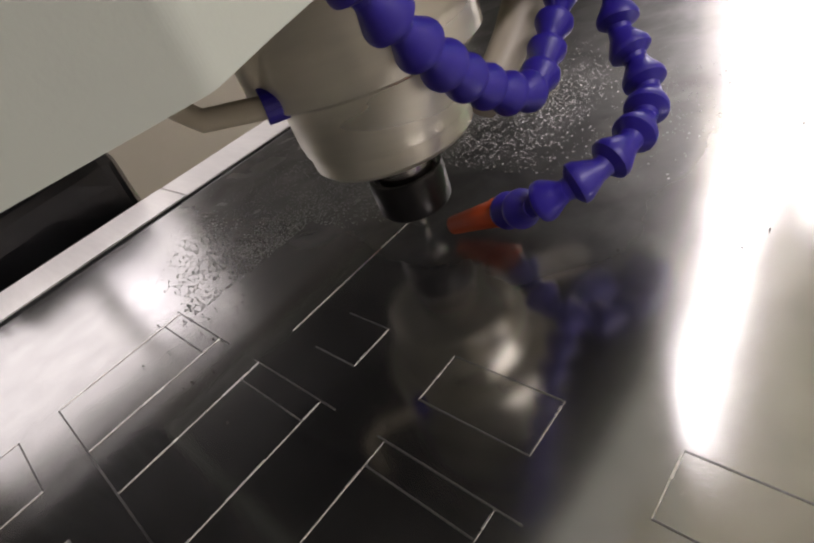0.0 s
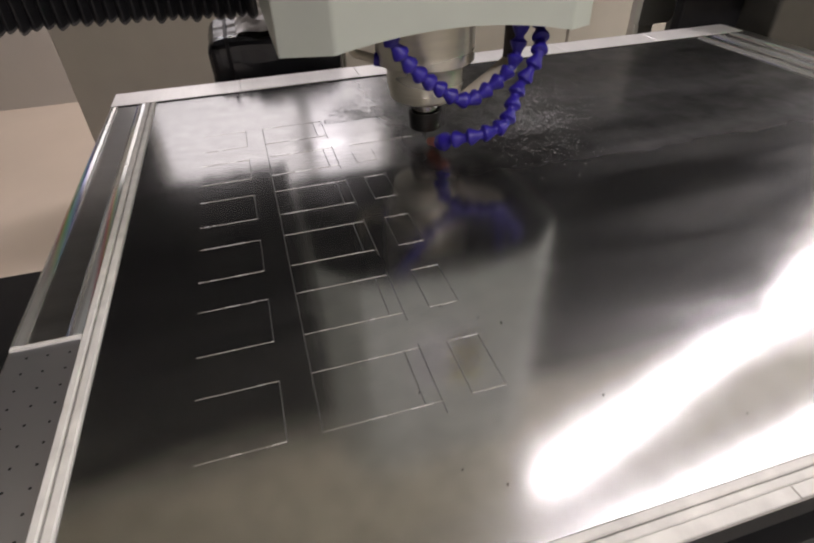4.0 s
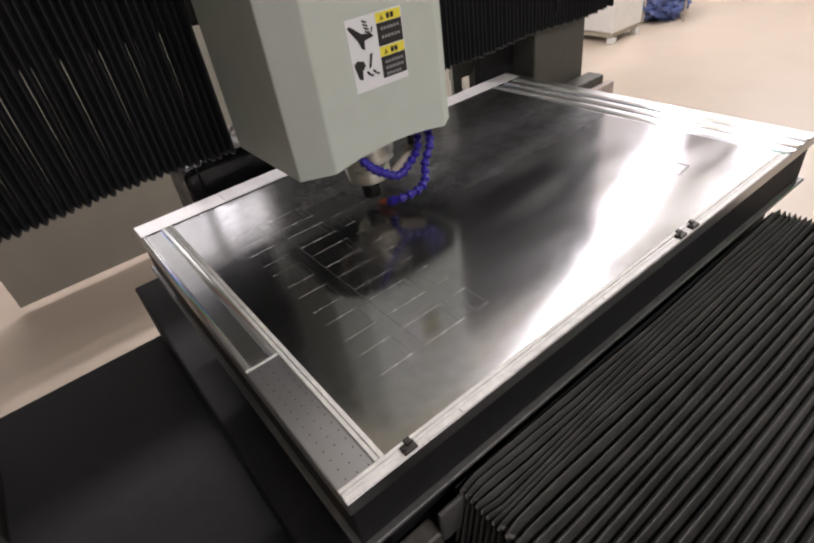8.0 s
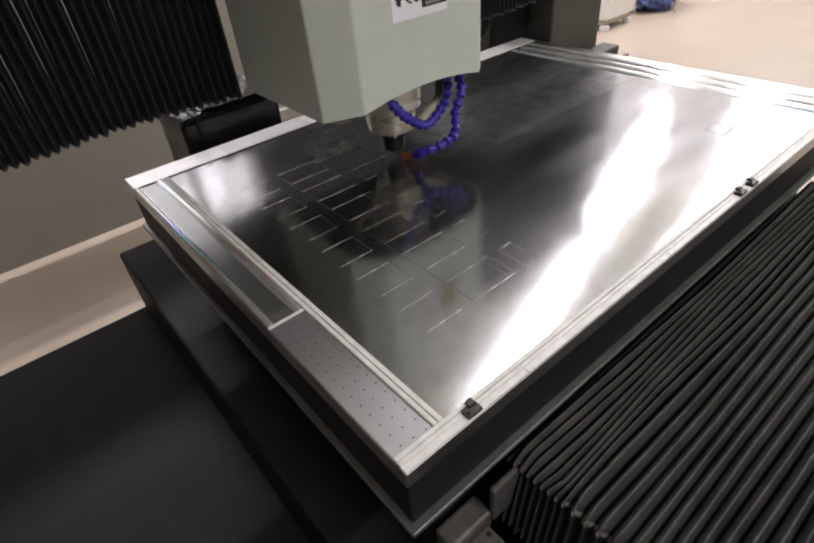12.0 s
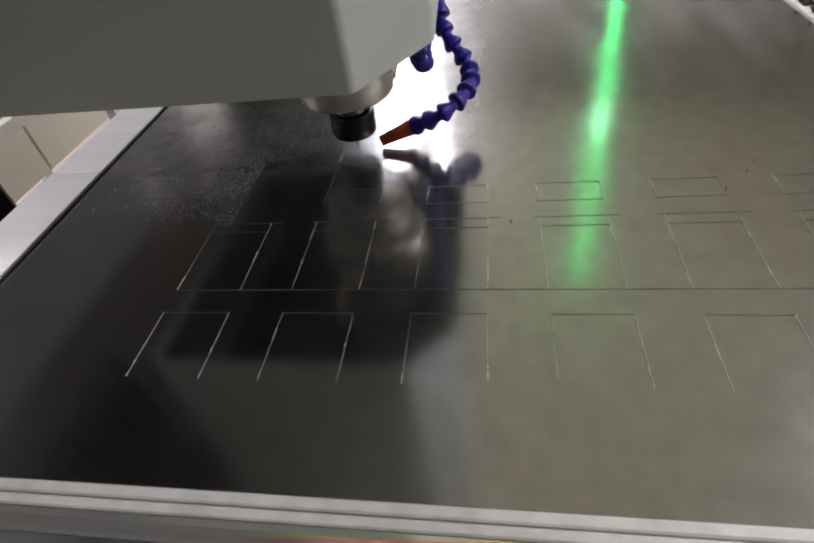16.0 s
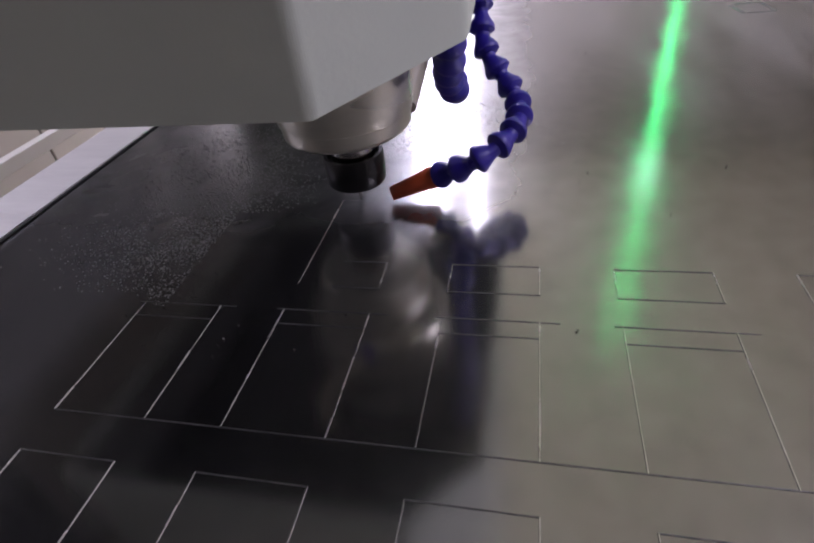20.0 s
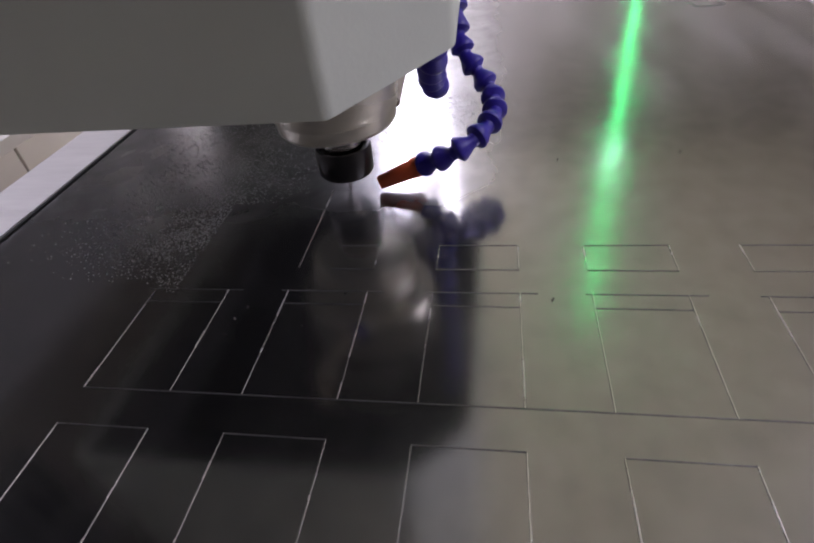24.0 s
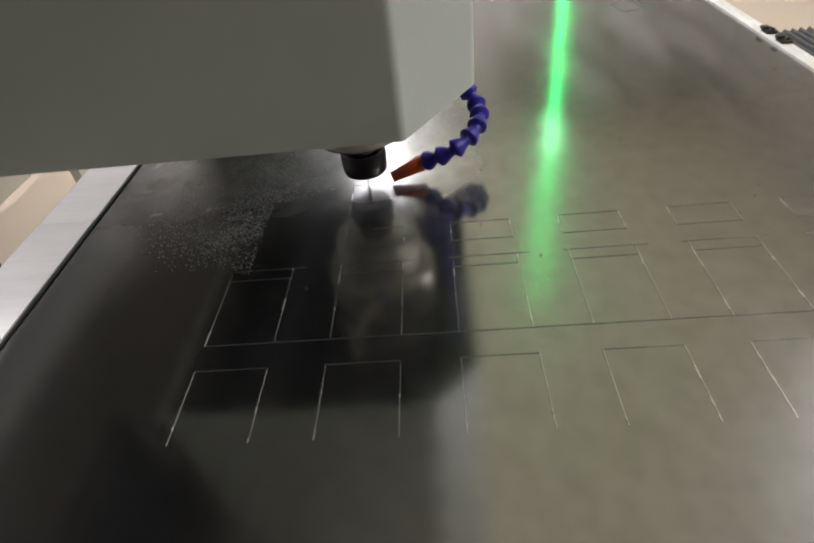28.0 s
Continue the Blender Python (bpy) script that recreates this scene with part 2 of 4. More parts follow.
    nt.links.new(ramp(milky, 0, 1, 1, 0), b.inputs["Metallic"])
    fine = nt.nodes.new("ShaderNodeTexNoise")
    fine.inputs["Scale"].default_value, fine.inputs["Detail"].default_value = 55, 5
    nt.links.new(tc.outputs["Object"], fine.inputs["Vector"])
    cr = nt.nodes.new("ShaderNodeMapRange")
    cr.inputs[1].default_value, cr.inputs[2].default_value = 0.3, 0.7
    cr.inputs[3].default_value, cr.inputs[4].default_value = 0.32, 0.38
    nt.links.new(fine.outputs[0], cr.inputs[0])
    comb = nt.nodes.new("ShaderNodeCombineColor")
    for k in range(3):
        nt.links.new(cr.outputs[0], comb.inputs[k])
    pale = nt.nodes.new("ShaderNodeMix")
    pale.data_type = "RGBA"
    pale.inputs[7].default_value = (0.80, 0.77, 0.84, 1)
    nt.links.new(milky, pale.inputs[0])
    nt.links.new(comb.outputs[0], pale.inputs[6])
    nt.links.new(pale.outputs[2], b.inputs["Base Color"])
    bp = nt.nodes.new("ShaderNodeBump")
    bp.inputs["Strength"].default_value, bp.inputs["Distance"].default_value = 0.03, 0.001
    nt.links.new(wipe.outputs[0], bp.inputs["Height"])
    nt.links.new(bp.outputs[0], b.inputs["Normal"])
    ripple = nt.nodes.new("ShaderNodeBump")
    ripple.inputs["Distance"].default_value = 0.0012
    nt.links.new(ramp(film, 0, 1, 0.0, 0.20), ripple.inputs["Strength"])
    nt.links.new(wet.outputs[0], ripple.inputs["Height"])
    nt.links.new(bp.outputs[0], ripple.inputs["Normal"])
    nt.links.new(ripple.outputs[0], b.inputs["Normal"])
    # fine rolling scratches and a thin coolant film throw a wide soft glare round the sharp reflection
    wide = nt.nodes.new("ShaderNodeBsdfPrincipled")
    wide.inputs["Metallic"].default_value, wide.inputs["Roughness"].default_value = 1.0, 0.36
    nt.links.new(comb.outputs[0], wide.inputs["Base Color"])
    both = nt.nodes.new("ShaderNodeMixShader")
    nt.links.new(calc("ADD", ramp(film, 0, 1, 0.08, 0.12), calc("MULTIPLY", ramp(sx.outputs[1], 0.38, 0.46, 0, 1), calc("MULTIPLY", ramp(sx.outputs[0], 0.30, 0.38, 0, 1), ramp(wet.outputs[0], 0.35, 0.65, 0.30, 0.55)))), both.inputs[0])
    nt.links.new(b.outputs[0], both.inputs[1])
    nt.links.new(wide.outputs[0], both.inputs[2])
    nt.links.new(both.outputs[0], nt.nodes["Material Output"].inputs[0])
    return m


M_SHEET = sheet_material()


# ---------------------------------------------------------------- mesh helpers
def thing(name, label, category, place=(0, 0, 0), group="", kind=""):
    ob = new(name)
    ob.empty_display_size = 0.05
    ob.location = place
    return tagged(ob, label, category, group, kind)


def mesh_of(name, bm, mat, smooth=False):
    me = bpy.data.meshes.new(name)
    bmesh.ops.recalc_face_normals(bm, faces=bm.faces[:])
    bm.to_mesh(me)
    bm.free()
    me.materials.append(mat)
    if smooth:
        for p in me.polygons:
            p.use_smooth = True
        if smooth == "edged":
            me.set_sharp_from_angle(angle=math.radians(34))
    return me


def part(name, bm, mat, parent=None, label="", smooth=False):
    ob = new(name, mesh_of(name, bm, mat, smooth))
    if parent is not None:
        ob.parent = parent
        # geometry is written in world places
        off = Vector((0, 0, 0))
        p = parent
        while p is not None:
            off += p.location
            p = p.parent
        ob.data.transform(Matrix.Translation(-off))
    if label:
        ob["label"] = label
    return ob


def box(x0, y0, z0, x1, y1, z1, bevel=0.0, bm=None, segments=2):
    own = bmesh.new()
    r = bmesh.ops.create_cube(own, size=1)
    for v in own.verts:
        v.co = Vector(((x0 + x1) / 2 + v.co.x * (x1 - x0), (y0 + y1) / 2 + v.co.y * (y1 - y0), (z0 + z1) / 2 + v.co.z * (z1 - z0)))
    if bevel:
        bmesh.ops.bevel(own, geom=own.edges[:], offset=bevel, segments=segments, affect="EDGES", profile=0.5)
    if bm is None:
        return own
    me = bpy.data.meshes.new("tmp")
    own.to_mesh(me)
    own.free()
    bm.from_mesh(me)
    bpy.data.meshes.remove(me)
    return bm


def lathe(profile, centre, seg=40, bm=None, turn=None):
    """Profile of (radius, z) spun round the vertical through centre."""
    bm = bm or bmesh.new()
    rings = []
    for r, z in profile:
        ring = []
        for k in range(seg):
            a = 2 * math.pi * k / seg
            p = Vector((r * math.cos(a), r * math.sin(a), z))
            if turn is not None:
                p = turn @ p
            ring.append(bm.verts.new(Vector(centre) + p))
        rings.append(ring)
    for a, b in zip(rings, rings[1:]):
        for k in range(seg):
            bm.faces.new((a[k], a[(k + 1) % seg], b[(k + 1) % seg], b[k]))
    bm.faces.new(rings[0])
    bm.faces.new(rings[-1])
    return bm


def sweep(points, radius, seg=12, bm=None):
    """A round bar along a line of places."""
    bm = bm or bmesh.new()
    pts = [Vector(p) for p in points]
    rings = []
    side = None
    for i, p in enumerate(pts):
        d = (pts[min(i + 1, len(pts) - 1)] - pts[max(i - 1, 0)]).normalized()
        if side is None:
            side = d.orthogonal().normalized()
        side = (side - d * side.dot(d)).normalized()
        up = d.cross(side)
        r = radius[i] if isinstance(radius, (list, tuple)) else radius
        rings.append([bm.verts.new(p + r * (math.cos(2 * math.pi * k / seg) * side + math.sin(2 * math.pi * k / seg) * up)) for k in range(seg)])
    for a, b in zip(rings, rings[1:]):
        for k in range(seg):
            bm.faces.new((a[k], a[(k + 1) % seg], b[(k + 1) % seg], b[k]))
    bm.faces.new(rings[0])
    bm.faces.new(rings[-1])
    return bm


def spline(points, n):
    """n places evenly along a smooth line through the points."""
    pts = [Vector(p) for p in points]
    pts = [2 * pts[0] - pts[1]] + pts + [2 * pts[-1] - pts[-2]]
    fine = []
    for i in range(1, len(pts) - 2):
        a, b, c, d = pts[i - 1:i + 3]
        for k in range(20):
            t = k / 20
            fine.append(0.5 * ((2 * b) + (c - a) * t + (2 * a - 5 * b + 4 * c - d) * t * t + (3 * b - a - 3 * c + d) * t ** 3))
    fine.append(pts[-2])
    run = [0]
    for p, q in zip(fine, fine[1:]):
        run.append(run[-1] + (q - p).length)
    out = []
    j = 0
    for k in range(n):
        s = run[-1] * k / (n - 1)
        while j < len(run) - 2 and run[j + 1] < s:
            j += 1
        f = (s - run[j]) / max(run[j + 1] - run[j], 1e-9)
        out.append(fine[j].lerp(fine[j + 1], f))
    return out


# ---------------------------------------------------------------- room
FLOOR_Z = -0.78
ROOM = (-3.0, -3.2, 6.6, 3.4, 3.1)
X0, Y0, X1, Y1, Z1 = ROOM
tagged(part("floor", box(X0 - .2, Y0 - .2, FLOOR_Z - .1, X1 + .2, Y1 + .2, FLOOR_Z), M_FLOOR), "pale beige workshop floor with a dull sheen", "floor", kind="structure")
tagged(part("ceiling", box(X0 - .2, Y0 - .2, Z1, X1 + .2, Y1 + .2, Z1 + .1), M_CEIL), "plain off-white workshop ceiling", "ceiling", kind="structure")
for nm, b in (("wall_west", (X0 - .2, Y0, FLOOR_Z, X0, Y1, Z1)), ("wall_south", (X0, Y0 - .2, FLOOR_Z, X1, Y0, Z1)), ("wall_north", (X0, Y1, FLOOR_Z, X1, Y1 + .2, Z1))):
    # west wall, out of view, is darkened to keep light off the head
    dim = nm == "wall_west"
    tagged(part(nm, box(*b), M_DIMWALL if dim else M_WALL), "unseen workshop wall, dark grey to keep the west side dim" if dim else "plain cream painted workshop wall", "wall", kind="structure")
bm = box(X1, Y0, FLOOR_Z, X1 + .2, WIN[1], Z1)
box(X1, WIN[2], FLOOR_Z, X1 + .2, Y1, Z1, bm=bm)
box(X1, WIN[1], FLOOR_Z, X1 + .2, WIN[2], WIN[3], bm=bm)
box(X1, WIN[1], WIN[4], X1 + .2, WIN[2], Z1, bm=bm)
tagged(part("wall_east", bm, M_WALL), "plain cream painted workshop wall with an added window opening", "wall", kind="structure")
# invented window, added to hold the east fill light
window = thing("added_window_1", "added tall narrow window with a white frame, out of view", "window", (X1, 1.5, 1.0), kind="structure")
for a, c, d, e in ((WIN[1], WIN[3], WIN[1] + .04, WIN[4]), (WIN[2] - .04, WIN[3], WIN[2], WIN[4]), (WIN[1] + .04, WIN[3], WIN[2] - .04, WIN[3] + .04), (WIN[1] + .04, WIN[4] - .04, WIN[2] - .04, WIN[4])):
    part("window_frame", box(X1 + .01, a, c, X1 + .045, d, e, .004), M_WHITE, window)
# fittings for all tubes, the two added fill tubes included
for x, y, z, l, watts, turn in TUBES:
    lamp = thing("tube_light_fitting", "unseen long white ceiling tube light, switched on", "ceiling light", (x, y, z), group="tube lights")
    lamp.rotation_euler = (0, 0, radians(turn))
    for nm, bb, mt in (("housing", (-l / 2 - .02, -.06, .012, l / 2 + .02, .06, .06), M_WHITE), ("suspension_rod", (-l / 2 + .2, -.006, .061, -l / 2 + .212, .006, Z1 - z), M_STEEL), ("suspension_rod", (l / 2 - .2, -.006, .061, l / 2 - .188, .006, Z1 - z), M_STEEL)):
        o = new(nm, mesh_of(nm, box(*bb, .004), mt))
        o.parent = lamp
sign = thing("green_signal_light", "upright green signal light glowing on a slim pole", "signal light", (3.2, -.315, FLOOR_Z))
part("pole", sweep([(3.2, -.315, FLOOR_Z + .02), (3.2, -.315, .55)], .016, 14), M_STEEL, sign)
part("foot", lathe([(.16, 0), (.16, .012), (.03, .02)], (3.2, -.315, FLOOR_Z), 24), M_BLACK, sign)
part("glowing_tube", sweep([(3.2, -.315, .551), (3.2, -.315, 2.95)], .005, 14), M_GREEN, sign, "glowing green tube")
part("lens", lathe([(.006, -.016), (.016, -.008), (.018, 0), (.016, .008), (.006, .016)], (3.2, -.315, 1.50), 16), M_GREENDOT, sign, "bright pale green lens")

# ---------------------------------------------------------------- worktable
TX0, TX1, TY0, TY1 = -0.052, 1.115, 0.002, 0.85
table = thing("worktable", "black steel machine table with a light metal rim", "machine table", (0.5, 0.35, -0.5))
part("tabletop", box(TX0, TY0, -0.024, TX1, TY1, -0.0005, .0015, segments=1), M_ALU, table, "pale metal tabletop edge")
part("table_body", box(TX0 + .004, TY0 + .006, -0.102, TX1 - .004, TY1 - .006, -0.024, .002), M_BLACK, table)
part("lower_rim", box(TX0 - .004, TY0 - .004, -0.109, TX1 + .004, TY1 + .004, -0.102, .002), M_RIM, table, "worn bright edge of the table base")
part("apron", box(TX0 + .05, TY0 + .03, -0.30, TX1 - .05, TY1 - .05, -0.109, .004), M_BLACK, table)
part("pedestal", box(TX0 + .1, TY0 + .08, FLOOR_Z, TX1 - .1, TY1 - .05, -0.30, .004), M_BLACK, table)

sheet = tagged(part("metal_sheet", box(0.0142, 0.0222, -0.006, 0.986, 0.7838, 0.0, .0006, segments=1), M_SHEET), "dark mirror-bright metal sheet with engraved outlines, wet with coolant", "metal sheet")
# engraved outlines: low burr ridges left along each cut
ROWS_Y = [0.1240 + 0.0900 * (k // 2) + (0.0503 if k % 2 else 0.0) for k in range(12)]


def burr(x0, y0, x1, y1, w=0.0011, h=0.0004):
    bm = bmesh.new()
    d = Vector((x1 - x0, y1 - y0, 0)).normalized()
    s = Vector((-d.y, d.x, 0)) * w / 2
    rows = []
    for p in (Vector((x0, y0, 0)), Vector((x1, y1, 0))):
        rows.append([bm.verts.new(p - s + Vector((0, 0, -0.0002))), bm.verts.new(p - s * .45 + Vector((0, 0, h))), bm.verts.new(p + s * .45 + Vector((0, 0, h))), bm.verts.new(p + s + Vector((0, 0, -0.0002)))])
    for k in range(3):
        bm.faces.new((rows[0][k], rows[0][k + 1], rows[1][k + 1], rows[1][k]))
    bm.faces.new(rows[0])
    bm.faces.new(rows[1])
    # lines along y get the darker copy in place of a weaker glint
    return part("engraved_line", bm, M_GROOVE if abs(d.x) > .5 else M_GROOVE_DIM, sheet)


C1A, C1B, C2A, C2B, C3A, C3B = 0.0837, 0.1390, 0.1612, 0.2400, 0.2610, 0.2855
for k in range(0, 12, 2):
    ya, yb = ROWS_Y[k], ROWS_Y[k + 1]
    for y in (ya, yb):
        burr(C1A, y, C1B, y)
        burr(C2A, y, C2B, y)
    burr(C1B, ya, C1B, yb, h=.00025)
    burr(C2B, ya - .010, C2B, yb + .004, h=.00025)
    burr(C2B - .0115, ya, C2B - .0115, yb, h=.00025)
    if k < 8:
        burr(C3A, ya, C3B, ya)
        burr(C3A, yb, C3B, yb)
        burr(C3A, ya, C3A, yb, h=.00025)
        burr(C3B, ya, C3B, yb, h=.00025)
burr(C2A, ROWS_Y[0], C2A, ROWS_Y[11], h=.0003)
burr(C3A, ROWS_Y[8], C3B, ROWS_Y[8])
burr(C3A, ROWS_Y[8], C3A, ROWS_Y[9] - .022, h=.00025)
burr(C3B, ROWS_Y[8], C3B, ROWS_Y[9] - .022, h=.00025)
burr(C3A + .002, ROWS_Y[9], 0.3580, ROWS_Y[9])
burr(0.3580, ROWS_Y[9], 0.3580, 0.5205, h=.00025)

# edge strips round the sheet
def double_strip(label, y0, y1, x1, z):
    st = thing("edge_strip", label, "edge strip", (.5, y0, 0), group="edge strips")
    m = y0 + (y1 - y0) * .52
    part("lower_tape", box(TX0 + .001, y0, -0.006, x1, m - .0006, z * .72, .0008, segments=1), M_TAPE, st)
    part("upper_tape", box(TX0 + .001, m, -0.006, x1, y1, z, .0008, segments=1), M_TAPE, st)


double_strip("white taped strip along the table's front edge", 0.0105, 0.0218, 0.985, 0.0030)
front = thing("front_tape", "white tape along the table's front edge in butted lengths", "tape", (.47, .005, 0), group="edge strips")
for k, (a, c) in enumerate(((TX0 + .0005, .118), (.1184, .402), (.4024, .655), (.6554, .990))):
    part("tape_length", box(a, 0.0024 - .0003 * (k % 2), -0.0004, c, 0.0102, 0.0020 + .0002 * (k % 2), .0006, segments=1), M_TAPE, front)
side = thing("side_strip", "white double-ridged strip beside the perforated plate", "edge strip", (.007, .4, 0), group="edge strips")
part("ridge", box(0.0002, 0.0222, -0.006, 0.0060, 0.7838, 0.0030, .0010, segments=1), M_TAPE, side)
part("ridge", box(0.0074, 0.0222, -0.006, 0.0138, 0.7838, 0.0024, .0010, segments=1), M_TAPE, side)
tagged(part("gap_strip", box(TX0 + .001, 0.7842, -0.006, 1.10, 0.7872, 0.0012), M_HOLE), "thin black gap between the sheet and the ledge", "gap strip")
M_LEDGE = material("bright_ledge_metal", (0.90, 0.88, 0.85), 0.32, metal=0.25, vary=0.07, scale=30, stretch=(8, 1, 1))
ledge = thing("back_ledge", "bright metal ledge of butted plates behind the sheet", "ledge", (.5, .82, 0))
for k in range(6):
    a = TX0 + .001 + k * .192
    part("plate", box(a, 0.7876, -0.006, a + .1912, 0.846, 0.0015 + .0004 * (k % 2), .0008, segments=1), M_LEDGE, ledge)

mark = thing("tape_mark", "small square of worn clear tape on the sheet", "tape mark", (.825, .135, 0))
for a in (((.800, .118), (.846, .122)), ((.846, .1225), (.843, .158)), ((.8425, .158), (.798, .153)), ((.7985, .1525), (.800, .1185))):
    o = burr(*a[0], *a[1], w=.007, h=.0003)
    o.name, o.data.name = "tape_edge", "tape_edge"
    o.parent = mark
    o.location = -mark.location
    o.data.materials[0] = M_RIM

# perforated plate in the corner
perf = thing("perforated_plate", "grey metal plate with small drilled holes", "perforated plate", (-.025, .14, 0))
part("plate", box(TX0 + .002, 0.0225, -0.006, -0.0004, 0.2630, 0.0, .0006, segments=1), M_PANEL, perf)
hole_bm = bmesh.new()
bmesh.ops.create_circle(hole_bm, cap_ends=True, segments=10, radius=0.0010)
hole_mesh = mesh_of("hole", hole_bm, M_HOLE)
for i, hx in enumerate((-0.036, -0.0215, -0.0065)):
    for k in range(15):
        o = new("hole", hole_mesh)
        o.parent = perf
        o.location = (hx + .025, 0.0285 + 0.0160 * k - 0.0015 * i - .14, 0.0004)
tagged(part("joint_strip", box(TX0 + .002, 0.2634, -0.006, -0.0004, 0.2664, 0.0016), M_TAPE), "thin white strip at the end of the perforated plate", "strip")


def rail_mesh(x0, x1, y0, y1, prof):
    """Bar along y, from an outline of (share of width, height)."""
    bm = bmesh.new()
    a = [bm.verts.new((x0 + u * (x1 - x0), y0, z)) for u, z in prof]
    b = [bm.verts.new((x0 + u * (x1 - x0), y1, z)) for u, z in prof]
    for k in range(len(prof) - 1):
        bm.faces.new((a[k], a[k + 1], b[k + 1], b[k]))
    bm.faces.new(a)
    bm.faces.new(b)
    return bm


def rail(x0, x1, y0, y1, prof, name, label, group, mat):
    """Extruded bright rail along y."""
    return tagged(part(name, rail_mesh(x0, x1, y0, y1, prof), mat), label, "rail", group=group)


def painted_rainbow(name, pale, metal, rough):
    """Metal with its split-light rainbow painted as stripes that run along its length."""
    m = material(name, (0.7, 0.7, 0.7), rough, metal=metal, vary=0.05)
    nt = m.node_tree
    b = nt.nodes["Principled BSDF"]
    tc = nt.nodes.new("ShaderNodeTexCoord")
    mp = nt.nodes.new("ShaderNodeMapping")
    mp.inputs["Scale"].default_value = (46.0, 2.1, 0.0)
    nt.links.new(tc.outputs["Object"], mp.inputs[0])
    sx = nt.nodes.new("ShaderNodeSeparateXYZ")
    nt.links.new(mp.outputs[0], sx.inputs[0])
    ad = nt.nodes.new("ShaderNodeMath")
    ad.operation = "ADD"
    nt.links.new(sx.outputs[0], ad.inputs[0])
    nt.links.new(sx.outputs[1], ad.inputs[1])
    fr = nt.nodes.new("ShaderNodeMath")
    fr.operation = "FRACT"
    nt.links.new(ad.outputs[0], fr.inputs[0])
    # rainbow reflection put into the base colour as a ramp of hues
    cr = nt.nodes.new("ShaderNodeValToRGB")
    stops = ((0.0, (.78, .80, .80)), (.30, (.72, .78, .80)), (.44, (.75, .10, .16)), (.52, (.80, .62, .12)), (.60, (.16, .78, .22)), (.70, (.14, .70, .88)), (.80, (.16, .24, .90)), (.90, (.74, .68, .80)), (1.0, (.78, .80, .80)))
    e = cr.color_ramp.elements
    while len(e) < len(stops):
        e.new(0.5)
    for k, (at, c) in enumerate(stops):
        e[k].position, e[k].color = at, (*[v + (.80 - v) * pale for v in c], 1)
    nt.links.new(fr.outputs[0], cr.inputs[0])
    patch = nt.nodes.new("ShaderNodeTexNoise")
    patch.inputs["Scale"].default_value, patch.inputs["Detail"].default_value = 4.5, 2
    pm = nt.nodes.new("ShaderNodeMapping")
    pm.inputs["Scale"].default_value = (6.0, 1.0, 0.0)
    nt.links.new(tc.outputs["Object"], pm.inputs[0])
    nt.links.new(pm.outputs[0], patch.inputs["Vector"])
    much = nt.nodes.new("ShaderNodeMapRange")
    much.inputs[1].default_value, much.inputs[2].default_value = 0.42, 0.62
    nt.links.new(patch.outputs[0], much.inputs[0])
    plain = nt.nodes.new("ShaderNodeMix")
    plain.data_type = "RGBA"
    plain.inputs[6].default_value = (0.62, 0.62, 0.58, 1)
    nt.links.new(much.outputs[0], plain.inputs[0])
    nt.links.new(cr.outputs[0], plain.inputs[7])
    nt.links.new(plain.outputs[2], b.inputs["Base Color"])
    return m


M_RAINBOW = painted_rainbow("painted_rainbow_metal", .04, .7, .16)
M_RAIL = painted_rainbow("painted_rainbow_pale", .60, .55, .15)
TROUGH = [(0, -.006), (0, .0016), (.05, .0024), (.10, .0022), (.16, .0008), (.26, -.0008), (.40, -.0012), (.62, -.0012), (.72, -.0006), (.80, .0008), (.86, .0020), (.92, .0026), (1, .0018), (1, -.006)]
CREST = [(0, -.006), (0, .0005), (.12, .0018), (.3, .0030), (.5, .0034), (.7, .0030), (.88, .0018), (1, .0005), (1, -.006)]
channel = thing("bright_channel", "bright metal channel with a painted rainbow sheen", "rail", (TX0 + .002, .2667, 0), group="bright rails")
for nm, u0, u1 in (("lip", 0, .2), ("bed", .2, .76), ("lip", .76, 1)):
    inside = [(u, z) for u, z in TROUGH if u0 <= u <= u1]
    if u0 > 0:
        inside = [(u0 + .0005, -.006), (u0 + .0005, inside[0][1])] + inside
    if u1 < 1:
        inside = inside + [(u1 - .0005, inside[-1][1]), (u1 - .0005, -.006)]
    part(nm, rail_mesh(TX0 + .002, -0.0004, 0.2667, 0.783, inside), M_RAINBOW, channel)
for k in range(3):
    rail(0.990 + .036 * k, 1.011 + .036 * k, 0.004, 0.783, CREST, "bright_rail", "bright ridged metal rail with a painted rainbow sheen", "bright rails", M_RAIL)

# small clamps on the front edge
for cx in (0.040, 0.612, 0.650):
    cl = thing("edge_clamp", "small dark oily clamp on the front strip", "clamp", (cx, 0.012, 0.003), group="edge clamps")
    part("jaw", box(cx - .010, 0.003, 0.0, cx + .009, 0.015, 0.0065, .001), M_CLAMP, cl)
    part("lever", box(cx - .002, 0.010, 0.0060, cx + .007, 0.0185, 0.0095, .001), M_CLAMP, cl)
    part("screw", lathe([(.0020, 0), (.0023, .0014), (.0018, .0024)], (cx - .006, .008, .0065), 10), M_CLAMP, cl)

